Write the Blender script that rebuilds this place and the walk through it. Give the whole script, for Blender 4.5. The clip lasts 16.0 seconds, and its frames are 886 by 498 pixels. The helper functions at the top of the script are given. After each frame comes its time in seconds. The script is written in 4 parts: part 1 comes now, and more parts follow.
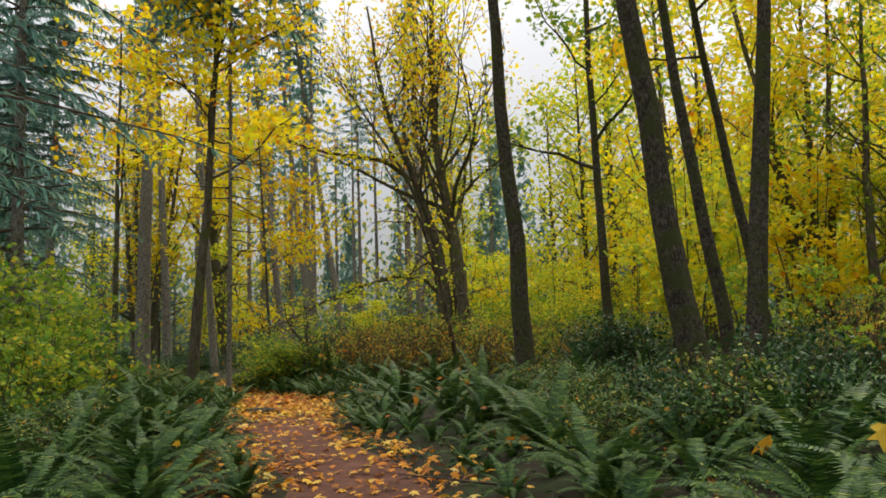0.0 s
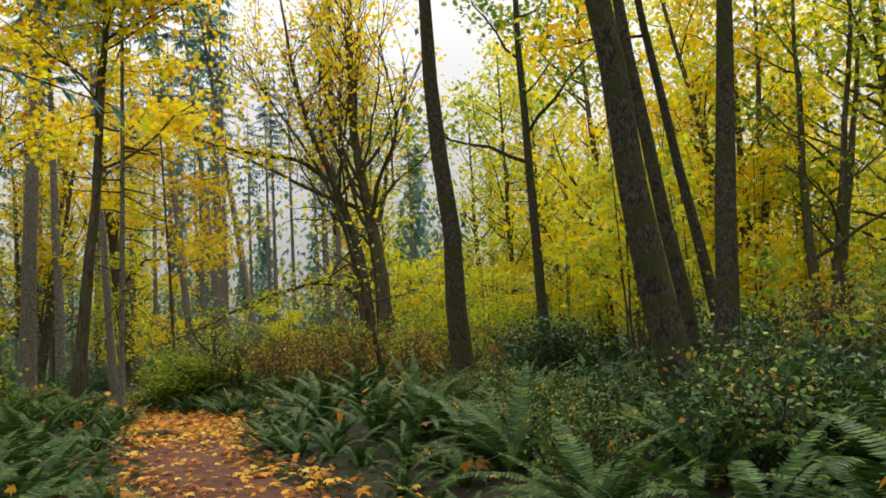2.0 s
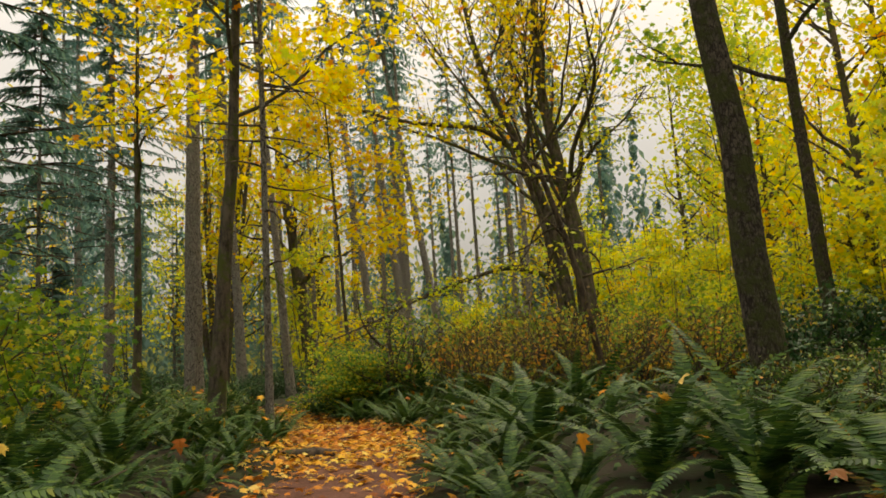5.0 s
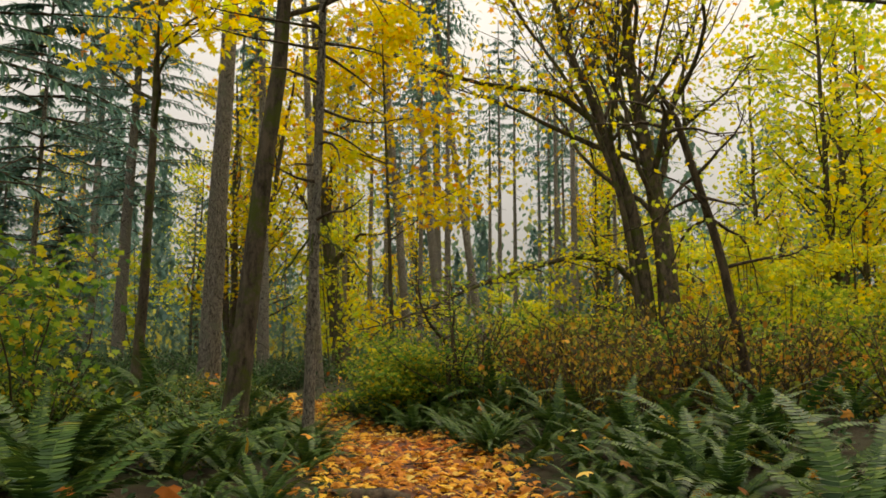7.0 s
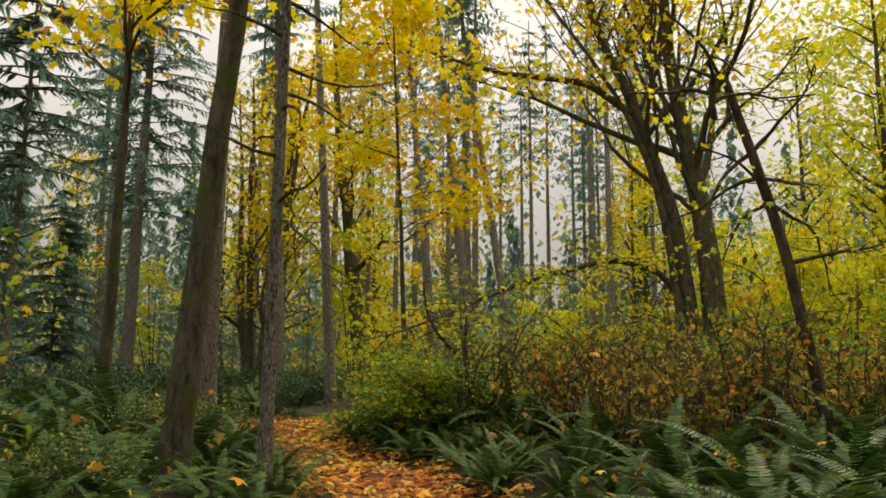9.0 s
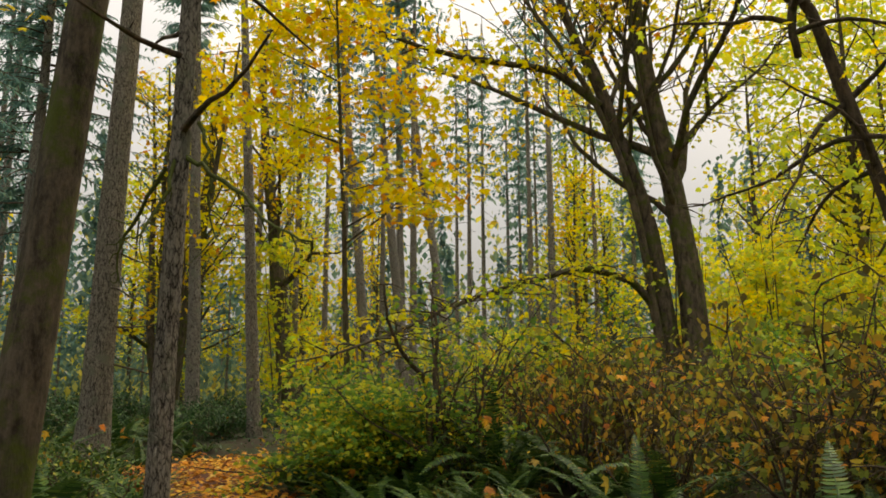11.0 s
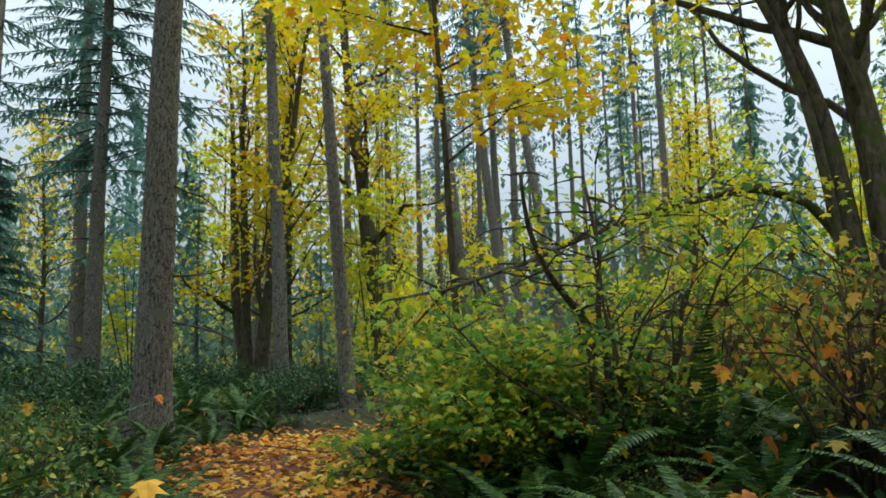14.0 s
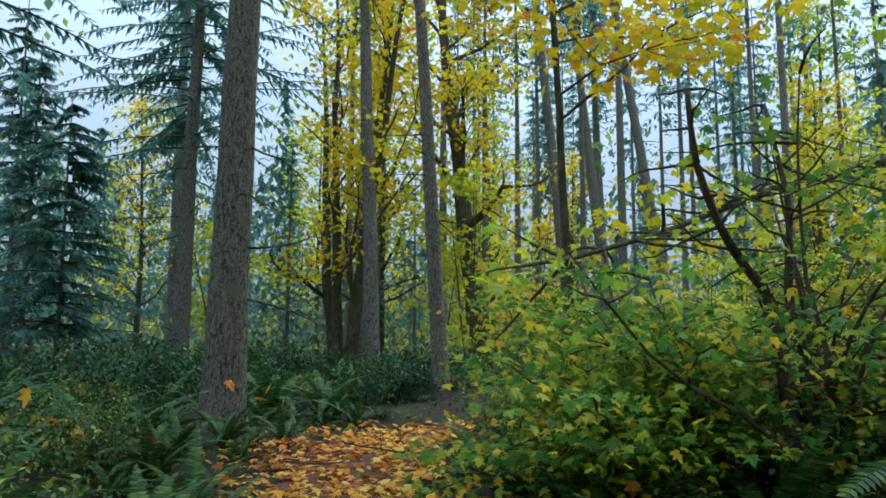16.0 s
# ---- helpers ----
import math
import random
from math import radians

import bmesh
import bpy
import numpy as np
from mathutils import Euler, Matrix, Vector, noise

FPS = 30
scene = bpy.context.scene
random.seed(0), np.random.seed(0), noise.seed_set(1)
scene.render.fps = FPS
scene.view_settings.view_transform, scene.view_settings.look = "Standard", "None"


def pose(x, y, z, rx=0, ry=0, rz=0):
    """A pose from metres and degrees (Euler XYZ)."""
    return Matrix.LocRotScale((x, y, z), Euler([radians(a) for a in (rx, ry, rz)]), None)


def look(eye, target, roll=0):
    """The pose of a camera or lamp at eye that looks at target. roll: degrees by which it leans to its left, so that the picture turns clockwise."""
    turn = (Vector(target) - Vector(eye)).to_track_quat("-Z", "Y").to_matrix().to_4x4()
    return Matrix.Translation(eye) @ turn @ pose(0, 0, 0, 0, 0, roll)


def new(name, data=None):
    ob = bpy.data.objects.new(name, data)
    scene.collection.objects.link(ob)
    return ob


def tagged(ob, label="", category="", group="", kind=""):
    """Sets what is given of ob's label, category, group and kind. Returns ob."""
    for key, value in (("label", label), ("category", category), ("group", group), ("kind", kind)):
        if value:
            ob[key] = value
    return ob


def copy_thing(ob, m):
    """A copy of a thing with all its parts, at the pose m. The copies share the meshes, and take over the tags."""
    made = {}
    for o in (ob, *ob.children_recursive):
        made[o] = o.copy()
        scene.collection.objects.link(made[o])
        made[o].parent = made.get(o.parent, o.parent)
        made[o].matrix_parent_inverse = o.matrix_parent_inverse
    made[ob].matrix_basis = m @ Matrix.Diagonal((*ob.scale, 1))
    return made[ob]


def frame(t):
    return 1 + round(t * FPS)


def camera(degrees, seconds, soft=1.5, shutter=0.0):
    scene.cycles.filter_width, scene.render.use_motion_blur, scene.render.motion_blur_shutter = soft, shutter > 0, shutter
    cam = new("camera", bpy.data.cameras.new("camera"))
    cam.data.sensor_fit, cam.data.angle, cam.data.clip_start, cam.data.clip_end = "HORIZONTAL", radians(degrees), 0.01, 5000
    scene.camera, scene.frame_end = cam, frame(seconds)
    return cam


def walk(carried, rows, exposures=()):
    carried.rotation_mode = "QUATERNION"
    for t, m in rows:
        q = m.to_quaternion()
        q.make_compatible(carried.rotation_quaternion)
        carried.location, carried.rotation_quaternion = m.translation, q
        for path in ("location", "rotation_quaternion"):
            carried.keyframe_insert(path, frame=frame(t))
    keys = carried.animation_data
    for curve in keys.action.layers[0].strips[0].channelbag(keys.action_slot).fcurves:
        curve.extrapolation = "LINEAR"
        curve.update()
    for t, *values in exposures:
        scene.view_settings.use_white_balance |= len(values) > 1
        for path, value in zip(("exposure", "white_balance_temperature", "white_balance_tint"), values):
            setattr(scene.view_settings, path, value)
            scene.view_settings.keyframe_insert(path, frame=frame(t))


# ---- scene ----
cam = camera(58.28, 16.0, soft=1.7)
PATH = [
    (0.0, 0.000, 0.000, 1.394, 0.00, 6.51, 1.90),
    (0.5, -0.079, 0.225, 1.385, 0.99, 6.35, 2.49),
    (1.0, -0.076, 0.546, 1.332, 1.17, 5.98, 2.57),
    (1.5, -0.040, 1.076, 1.334, -0.75, 6.63, 2.84),
    (2.0, -0.118, 1.733, 1.300, -5.78, 7.08, 3.24),
    (2.5, -0.152, 2.469, 1.230, -7.90, 7.17, 3.92),
    (3.0, -0.279, 3.259, 1.186, -4.58, 7.75, 4.14),
    (3.5, -0.335, 4.081, 1.134, -0.80, 8.14, 3.99),
    (4.0, -0.421, 4.927, 1.106, 1.93, 8.24, 3.66),
    (4.5, -0.480, 5.685, 1.107, 4.72, 8.32, 3.59),
    (5.0, -0.607, 6.385, 1.087, 7.49, 8.24, 3.82),
    (5.2, -0.672, 6.667, 1.092, 8.22, 8.29, 3.89),
    (7.3, -2.176, 10.111, 1.242, 8.62, 7.72, -0.46),
    (7.5, -2.143, 10.295, 1.239, 8.84, 7.73, -0.34),
    (8.0, -2.057, 10.749, 1.240, 9.70, 8.21, -0.30),
    (8.5, -1.974, 11.183, 1.254, 10.89, 8.46, -0.22),
    (8.7, -1.950, 11.362, 1.259, 11.45, 8.51, -0.30),
    (10.8, -2.953, 14.067, 1.351, 5.94, 10.23, 0.04),
    (11.0, -3.022, 14.334, 1.348, 5.75, 10.24, 0.16),
    (11.5, -3.216, 14.975, 1.356, 6.53, 10.04, 0.89),
    (12.0, -3.297, 15.568, 1.348, 8.03, 10.11, 1.36),
    (12.5, -3.398, 15.957, 1.295, 10.00, 9.79, 1.51),
    (13.0, -3.576, 16.454, 1.218, 12.32, 8.83, 1.75),
    (13.5, -3.729, 16.988, 1.190, 13.87, 8.34, 1.81),
    (14.0, -3.935, 17.449, 1.179, 12.54, 8.12, 1.44),
    (14.5, -4.074, 17.851, 1.158, 10.99, 8.24, 0.71),
    (15.0, -4.243, 18.223, 1.158, 10.48, 8.45, -0.28),
    (15.5, -4.404, 18.605, 1.154, 14.35, 8.13, -0.54),
    (16.0, -4.480, 18.971, 1.159, 19.16, 7.57, -0.24),
]
EXPOSURES = [
    (0.0, 0.58, 6850, 8),
    (2.5, 0.62, 7150, 8),
    (5.0, 0.54, 8400, 8),
    (8.5, 0.52, 8100, 8),
    (11.0, 0.52, 7900, 8),
    (13.0, 0.57, 7000, 4),
    (14.5, 0.64, 5400, -4),
    (16.0, 0.63, 5100, -4),
]
walk(cam, [(t, pose(x, y, z, 90 + pitch, roll, yaw)) for t, x, y, z, yaw, pitch, roll in PATH], EXPOSURES)

# ---- light: an overcast sky and a wide, weak sun ----
world = bpy.data.worlds.new("overcast_sky")
scene.world = world
world.use_nodes = True
wn, wl = world.node_tree.nodes, world.node_tree.links
sky = wn.new("ShaderNodeTexSky")
sky.sky_type, sky.sun_disc = "NISHITA", False
sky.sun_elevation, sky.sun_rotation, sky.dust_density = radians(57), radians(31), 4.0
sky_bg = wn["Background"]
sky_bg.inputs["Strength"].default_value = 0.10
cloud_bg = wn.new("ShaderNodeBackground")
cloud_noise = wn.new("ShaderNodeTexNoise")
cloud_noise.inputs["Scale"].default_value, cloud_noise.inputs["Detail"].default_value = 2.2, 4
cloud_ramp = wn.new("ShaderNodeValToRGB")
cloud_ramp.color_ramp.elements[0].color, cloud_ramp.color_ramp.elements[0].position = (0.60, 0.62, 0.68, 1), 0.3
cloud_ramp.color_ramp.elements[1].color, cloud_ramp.color_ramp.elements[1].position = (0.86, 0.86, 0.90, 1), 0.75
SKY = 1.75
cloud_bg.inputs["Strength"].default_value = SKY
cloud_mix = wn.new("ShaderNodeMixShader")
cloud_mix.inputs["Fac"].default_value = 0.85
wl.new(sky.outputs[0], sky_bg.inputs["Color"])
wl.new(cloud_noise.outputs["Fac"], cloud_ramp.inputs["Fac"])
# an overcast sky is far brighter overhead than at the horizon
sky_place = wn.new("ShaderNodeTexCoord")
sky_axes = wn.new("ShaderNodeSeparateXYZ")
sky_fade = wn.new("ShaderNodeMapRange")
sky_fade.inputs["To Min"].default_value, sky_fade.inputs["To Max"].default_value = 0.12, 1.22
sky_dim = wn.new("ShaderNodeVectorMath")
sky_dim.operation = "SCALE"
wl.new(sky_place.outputs["Generated"], sky_axes.inputs[0])
wl.new(sky_axes.outputs["Z"], sky_fade.inputs["Value"])
wl.new(cloud_ramp.outputs["Color"], sky_dim.inputs[0])
wl.new(sky_fade.outputs[0], sky_dim.inputs["Scale"])
wl.new(sky_dim.outputs[0], cloud_bg.inputs["Color"])
wl.new(sky_bg.outputs[0], cloud_mix.inputs[1])
wl.new(cloud_bg.outputs[0], cloud_mix.inputs[2])
wl.new(cloud_mix.outputs[0], wn["World Output"].inputs["Surface"])

sun = new("sun", bpy.data.lights.new("sun", "SUN"))
sun.data.energy, sun.data.angle, sun.data.color = 1.5, radians(30), (1.0, 0.95, 0.86)
sun.matrix_world = look((30, 60, 90), (0, 10, 0))


# ---- materials ----
def ramp_node(nodes, stops):
    r = nodes.new("ShaderNodeValToRGB")
    while len(r.color_ramp.elements) < len(stops):
        r.color_ramp.elements.new(0.5)
    for e, (p, c) in zip(r.color_ramp.elements, stops):
        e.position, e.color = p, (*c, 1)
    return r


def material(name):
    m = bpy.data.materials.new(name)
    m.use_nodes = True
    nodes, links = m.node_tree.nodes, m.node_tree.links
    return m, nodes, links, nodes["Principled BSDF"]


def noise_node(nodes, links, scale, detail=6, stretch=None, source="Object", rough=0.6):
    co = nodes.new("ShaderNodeTexCoord")
    n = nodes.new("ShaderNodeTexNoise")
    n.inputs["Scale"].default_value, n.inputs["Detail"].default_value = scale, detail
    n.inputs["Roughness"].default_value = rough
    if stretch:
        mp = nodes.new("ShaderNodeMapping")
        mp.inputs["Scale"].default_value = stretch
        links.new(co.outputs[source], mp.inputs["Vector"])
        links.new(mp.outputs[0], n.inputs["Vector"])
    else:
        links.new(co.outputs[source], n.inputs["Vector"])
    return n


def leaf_material(name, stops, through_share=0.55, rough=0.5):
    """Foliage: each leaf has its own tint, with veins of noise, and lets light through."""
    m, nodes, links, bsdf = material(name)
    geo = nodes.new("ShaderNodeNewGeometry")
    ramp = ramp_node(nodes, stops)
    links.new(geo.outputs["Random Per Island"], ramp.inputs["Fac"])
    n = noise_node(nodes, links, 22, 3)
    n2 = noise_node(nodes, links, 0.35, 2)
    hsv = nodes.new("ShaderNodeHueSaturation")
    mr = nodes.new("ShaderNodeMapRange")
    mr.inputs["To Min"].default_value, mr.inputs["To Max"].default_value = 0.72, 1.28
    links.new(n.outputs["Fac"], mr.inputs["Value"])
    links.new(mr.outputs[0], hsv.inputs["Value"])
    hr = nodes.new("ShaderNodeMapRange")
    hr.inputs["From Min"].default_value, hr.inputs["From Max"].default_value = 0.3, 0.7
    hr.inputs["To Min"].default_value, hr.inputs["To Max"].default_value = 0.485, 0.52
    links.new(n2.outputs["Fac"], hr.inputs["Value"])
    links.new(hr.outputs[0], hsv.inputs["Hue"])
    links.new(ramp.outputs["Color"], hsv.inputs["Color"])
    links.new(hsv.outputs["Color"], bsdf.inputs["Base Color"])
    bsdf.inputs["Roughness"].default_value = rough
    bsdf.inputs["Specular IOR Level"].default_value = 0.18
    tr = nodes.new("ShaderNodeBsdfTranslucent")
    links.new(hsv.outputs["Color"], tr.inputs["Color"])
    mix = nodes.new("ShaderNodeMixShader")
    mix.inputs["Fac"].default_value = through_share
    links.new(bsdf.outputs[0], mix.inputs[1])
    links.new(tr.outputs[0], mix.inputs[2])
    links.new(mix.outputs[0], nodes["Material Output"].inputs["Surface"])
    return m


def bark_material(name, dark, light, moss, moss_share, furrow, scale=9.0, bump=0.6, steps=(0.34, 0.62), crack=0.0):
    m, nodes, links, bsdf = material(name)
    plates = noise_node(nodes, links, scale, 8, (1, 1, furrow), rough=0.65)
    blotch = noise_node(nodes, links, 3.2, 7, rough=0.7)
    grain = noise_node(nodes, links, scale * 4.5, 4, (1, 1, 0.6), rough=0.7)
    blend = nodes.new("ShaderNodeMath")
    blend.operation = "MULTIPLY_ADD"
    blend.inputs[1].default_value = 0.35
    shift = nodes.new("ShaderNodeMath")
    shift.operation = "SUBTRACT"
    shift.inputs[1].default_value = 0.175
    links.new(grain.outputs["Fac"], blend.inputs[0])
    links.new(plates.outputs["Fac"], blend.inputs[2])
    links.new(blend.outputs[0], shift.inputs[0])
    height = shift
    if crack:
        # scaly plates parted by dark cracks, longer than wide
        co = nodes.new("ShaderNodeTexCoord")
        warp = nodes.new("ShaderNodeVectorMath")
        warp.operation = "MULTIPLY_ADD"
        warp.inputs[1].default_value = (0.05, 0.05, 0.10)
        links.new(plates.outputs["Color"], warp.inputs[0])
        links.new(co.outputs["Object"], warp.inputs[2])
        mp = nodes.new("ShaderNodeMapping")
        mp.inputs["Scale"].default_value = (1, 1, 0.30)
        links.new(warp.outputs[0], mp.inputs["Vector"])
        cells = nodes.new("ShaderNodeTexVoronoi")
        cells.feature = "DISTANCE_TO_EDGE"
        cells.inputs["Scale"].default_value = crack
        links.new(mp.outputs[0], cells.inputs["Vector"])
        gap = nodes.new("ShaderNodeMapRange")
        gap.inputs["From Max"].default_value = 0.16
        gap.inputs["To Min"].default_value, gap.inputs["To Max"].default_value = -0.20, 0.03
        links.new(cells.outputs["Distance"], gap.inputs["Value"])
        height = nodes.new("ShaderNodeMath")
        links.new(shift.outputs[0], height.inputs[0])
        links.new(gap.outputs[0], height.inputs[1])
    ramp = ramp_node(nodes, [(steps[0], dark), (steps[1], light)])
    links.new(height.outputs[0], ramp.inputs["Fac"])
    mixer = nodes.new("ShaderNodeMix")
    mixer.data_type = "RGBA"
    edge = ramp_node(nodes, [(0.62 - 0.3 * moss_share, (0, 0, 0)), (0.74 - 0.3 * moss_share, (1, 1, 1))])
    links.new(blotch.outputs["Fac"], edge.inputs["Fac"])
    links.new(edge.outputs["Color"], mixer.inputs["Factor"])
    links.new(ramp.outputs["Color"], mixer.inputs["A"])
    mixer.inputs["B"].default_value = (*moss, 1)
    links.new(mixer.outputs["Result"], bsdf.inputs["Base Color"])
    bsdf.inputs["Roughness"].default_value = 0.9
    bsdf.inputs["Specular IOR Level"].default_value = 0.15
    b = nodes.new("ShaderNodeBump")
    b.inputs["Strength"].default_value, b.inputs["Distance"].default_value = bump, 0.05
    links.new(height.outputs[0], b.inputs["Height"])
    links.new(b.outputs[0], bsdf.inputs["Normal"])
    return m


def soil_material(name, stops, scale, fine, rough=0.95, bump=0.5):
    m, nodes, links, bsdf = material(name)
    big = noise_node(nodes, links, scale, 8, rough=0.7)
    small = noise_node(nodes, links, fine, 6)
    add = nodes.new("ShaderNodeMath")
    add.operation = "MULTIPLY_ADD"
    add.inputs[1].default_value = 0.45
    sub = nodes.new("ShaderNodeMath")
    sub.operation = "SUBTRACT"
    sub.inputs[1].default_value = 0.22
    links.new(small.outputs["Fac"], add.inputs[0])
    links.new(big.outputs["Fac"], add.inputs[2])
    links.new(add.outputs[0], sub.inputs[0])
    ramp = ramp_node(nodes, stops)
    links.new(sub.outputs[0], ramp.inputs["Fac"])
    links.new(ramp.outputs["Color"], bsdf.inputs["Base Color"])
    bsdf.inputs["Roughness"].default_value = rough
    bsdf.inputs["Specular IOR Level"].default_value = 0.2
    b = nodes.new("ShaderNodeBump")
    b.inputs["Strength"].default_value, b.inputs["Distance"].default_value = bump, 0.05
    links.new(small.outputs["Fac"], b.inputs["Height"])
    links.new(b.outputs[0], bsdf.inputs["Normal"])
    return m


YELLOW, GOLD, LIME = (0.90, 0.70, 0.02), (0.88, 0.55, 0.015), (0.58, 0.64, 0.03)
GREEN, DEEP, ORANGE = (0.20, 0.32, 0.03), (0.05, 0.13, 0.02), (0.70, 0.20, 0.015)
MAT_YELLOW = leaf_material("yellow_maple_leaves", [(0, LIME), (0.3, (0.84, 0.68, 0.02)), (0.65, YELLOW), (0.9, GOLD), (1, ORANGE)])
MAT_LIME = leaf_material("lime_maple_leaves", [(0, (0.32, 0.42, 0.04)), (0.3, (0.50, 0.60, 0.05)), (0.65, (0.72, 0.66, 0.03)), (1, YELLOW)])
MAT_GREEN = leaf_material("green_maple_leaves", [(0, (0.10, 0.20, 0.02)), (0.5, GREEN), (0.85, (0.36, 0.42, 0.03)), (1, (0.6, 0.5, 0.03))])
MAT_VINE = leaf_material("vine_maple_leaves", [(0, (0.06, 0.15, 0.03)), (0.4, (0.15, 0.29, 0.04)), (0.7, (0.36, 0.44, 0.04)), (0.9, (0.60, 0.52, 0.04)), (1, (0.78, 0.48, 0.03))], 0.5)
MAT_RUST = leaf_material("rusty_shrub_leaves", [(0, (0.05, 0.055, 0.02)), (0.28, (0.15, 0.10, 0.03)), (0.45, (0.13, 0.19, 0.04)), (0.62, (0.30, 0.31, 0.05)), (0.76, (0.40, 0.19, 0.03)), (0.92, (0.55, 0.42, 0.05)), (1, (0.70, 0.24, 0.03))], 0.4, 0.7)
MAT_SALAL = leaf_material("salal_leaves", [(0, (0.012, 0.04, 0.014)), (0.7, (0.03, 0.085, 0.026)), (1, (0.08, 0.15, 0.035))], 0.25, 0.4)
MAT_FERN = leaf_material("fern_pinnae", [(0, (0.012, 0.042, 0.012)), (0.6, (0.042, 0.100, 0.018)), (0.92, (0.10, 0.17, 0.03)), (1, (0.17, 0.19, 0.03))], 0.18, 0.45)
# needles paled towards teal: distance haze and stray light put into their colour
MAT_HAZED_NEEDLE = leaf_material("hazed_fir_needles", [(0, (0.07, 0.15, 0.13)), (0.6, (0.13, 0.25, 0.21)), (1, (0.20, 0.32, 0.21))], 0.6, 0.55)
# far leaves and needles: the air's bluish haze is mixed into these colours
MAT_FAR = leaf_material("hazed_far_foliage", [(0, (0.07, 0.13, 0.09)), (0.5, (0.14, 0.22, 0.14)), (0.75, (0.35, 0.38, 0.10)), (1, (0.65, 0.52, 0.08))])
MAT_HAZY = leaf_material("hazed_far_needles", [(0, (0.08, 0.16, 0.14)), (0.7, (0.14, 0.25, 0.20)), (1, (0.22, 0.30, 0.18))])
MAT_LITTER = leaf_material("fallen_leaves", [(0, (0.18, 0.07, 0.02)), (0.3, (0.50, 0.17, 0.02)), (0.6, (0.72, 0.30, 0.03)), (0.85, (0.78, 0.46, 0.05)), (1, (0.70, 0.52, 0.16))], 0.2, 0.6)
MAT_FIR = bark_material("fir_bark", (0.035, 0.029, 0.024), (0.36, 0.33, 0.29), (0.22, 0.23, 0.18), 0.30, 0.30, 34, 1.0, (0.27, 0.56), crack=52.0)
MAT_MAPLE = bark_material("maple_bark", (0.030, 0.024, 0.018), (0.13, 0.105, 0.08), (0.07, 0.085, 0.02), 0.45, 0.35, 11, 0.7)
MAT_ALDER = bark_material("mottled_alder_bark", (0.028, 0.022, 0.017), (0.12, 0.10, 0.078), (0.055, 0.062, 0.02), 0.55, 0.9, 14, 0.9, crack=30.0)
MAT_DEAD = bark_material("dead_wood", (0.03, 0.024, 0.018), (0.12, 0.09, 0.065), (0.06, 0.07, 0.02), 0.2, 0.3, 14, 0.6)
MAT_MOSSY = bark_material("mossy_dead_wood", (0.022, 0.020, 0.010), (0.075, 0.075, 0.028), (0.09, 0.11, 0.03), 0.9, 0.6, 30, 0.8)
MAT_SOIL = soil_material("forest_soil", [(0.28, (0.014, 0.011, 0.007)), (0.48, (0.030, 0.022, 0.012)), (0.6, (0.022, 0.036, 0.011)), (0.78, (0.07, 0.038, 0.014))], 1.1, 14)
MAT_PATH = soil_material("trodden_earth", [(0.25, (0.05, 0.022, 0.015)), (0.5, (0.115, 0.050, 0.034)), (0.75, (0.19, 0.09, 0.058))], 1.5, 24)

# ---- ground plan ----
WAY = np.array([(0.6, -16), (0.1, -5), (0.0, 0), (-0.4, 4), (-0.9, 7.8), (-1.85, 10.8), (-2.7, 14), (-3.3, 16.8), (-3.75, 18.5),
                (-4.5, 20.6), (-6.0, 22.7), (-7.35, 24.8), (-8.3, 27.2), (-8.7, 28.9), (-7.9, 30.8), (-5.6, 33.8), (-2.5, 38), (0.0, 44)])
WAY_FINE = []
for k in range(len(WAY) - 1):
    p0, p1, p2, p3 = WAY[max(k - 1, 0)], WAY[k], WAY[k + 1], WAY[min(k + 2, len(WAY) - 1)]
    for u in np.linspace(0, 1, 12, endpoint=False):
        WAY_FINE.append(0.5 * (2 * p1 + (p2 - p0) * u + (2 * p0 - 5 * p1 + 4 * p2 - p3) * u ** 2 + (3 * p1 - p0 - 3 * p2 + p3) * u ** 3))
WAY_FINE = np.array(WAY_FINE)
HALF = 0.63


def off_way(x, y):
    return float(np.min(np.hypot(WAY_FINE[:, 0] - x, WAY_FINE[:, 1] - y)))


def slope(x):
    """The ground rises a little to either side, far from the trail."""
    return 0.02 * max(abs(x + 3.0) - 8.0, 0.0) if abs(x) < 60 else 1.0


def gz(x, y):
    """Height of the ground: a gentle slope, hummocks beside the trodden way."""
    d = off_way(x, y) if abs(x) < 40 and -25 < y < 60 else 9.0
    lift = min(max((d - HALF) / 1.2, 0.0), 1.0)
    bump = 0.24 * lift + lift * 0.22 * noise.noise((x * 0.35, y * 0.35, 3.1)) + 0.03 * noise.noise((x * 1.7, y * 1.7, 0.4))
    return slope(x) + bump


# ---- mesh helpers ----
def mesh_of(name, verts, sizes, loops, mat, smooth=False):
    """A mesh from arrays: corner points, corners per face and the corner numbers."""
    me = bpy.data.meshes.new(name)
    verts = np.asarray(verts, dtype=np.float32).reshape(-1, 3)
    sizes = np.asarray(sizes, dtype=np.int32)
    loops = np.asarray(loops, dtype=np.int32)
    me.vertices.add(len(verts))
    me.vertices.foreach_set("co", verts.ravel())
    me.loops.add(len(loops))
    me.loops.foreach_set("vertex_index", loops)
    me.polygons.add(len(sizes))
    me.polygons.foreach_set("loop_start", np.concatenate(([0], np.cumsum(sizes)[:-1])).astype(np.int32))
    me.polygons.foreach_set("loop_total", sizes)
    me.polygons.foreach_set("use_smooth", np.full(len(sizes), smooth))
    me.update(calc_edges=True)
    me.materials.append(mat)
    return me


def part(name, data, parent, label="", kind=""):
    ob = new(name, data)
    ob.parent = parent
    return tagged(ob, label=label, kind=kind)


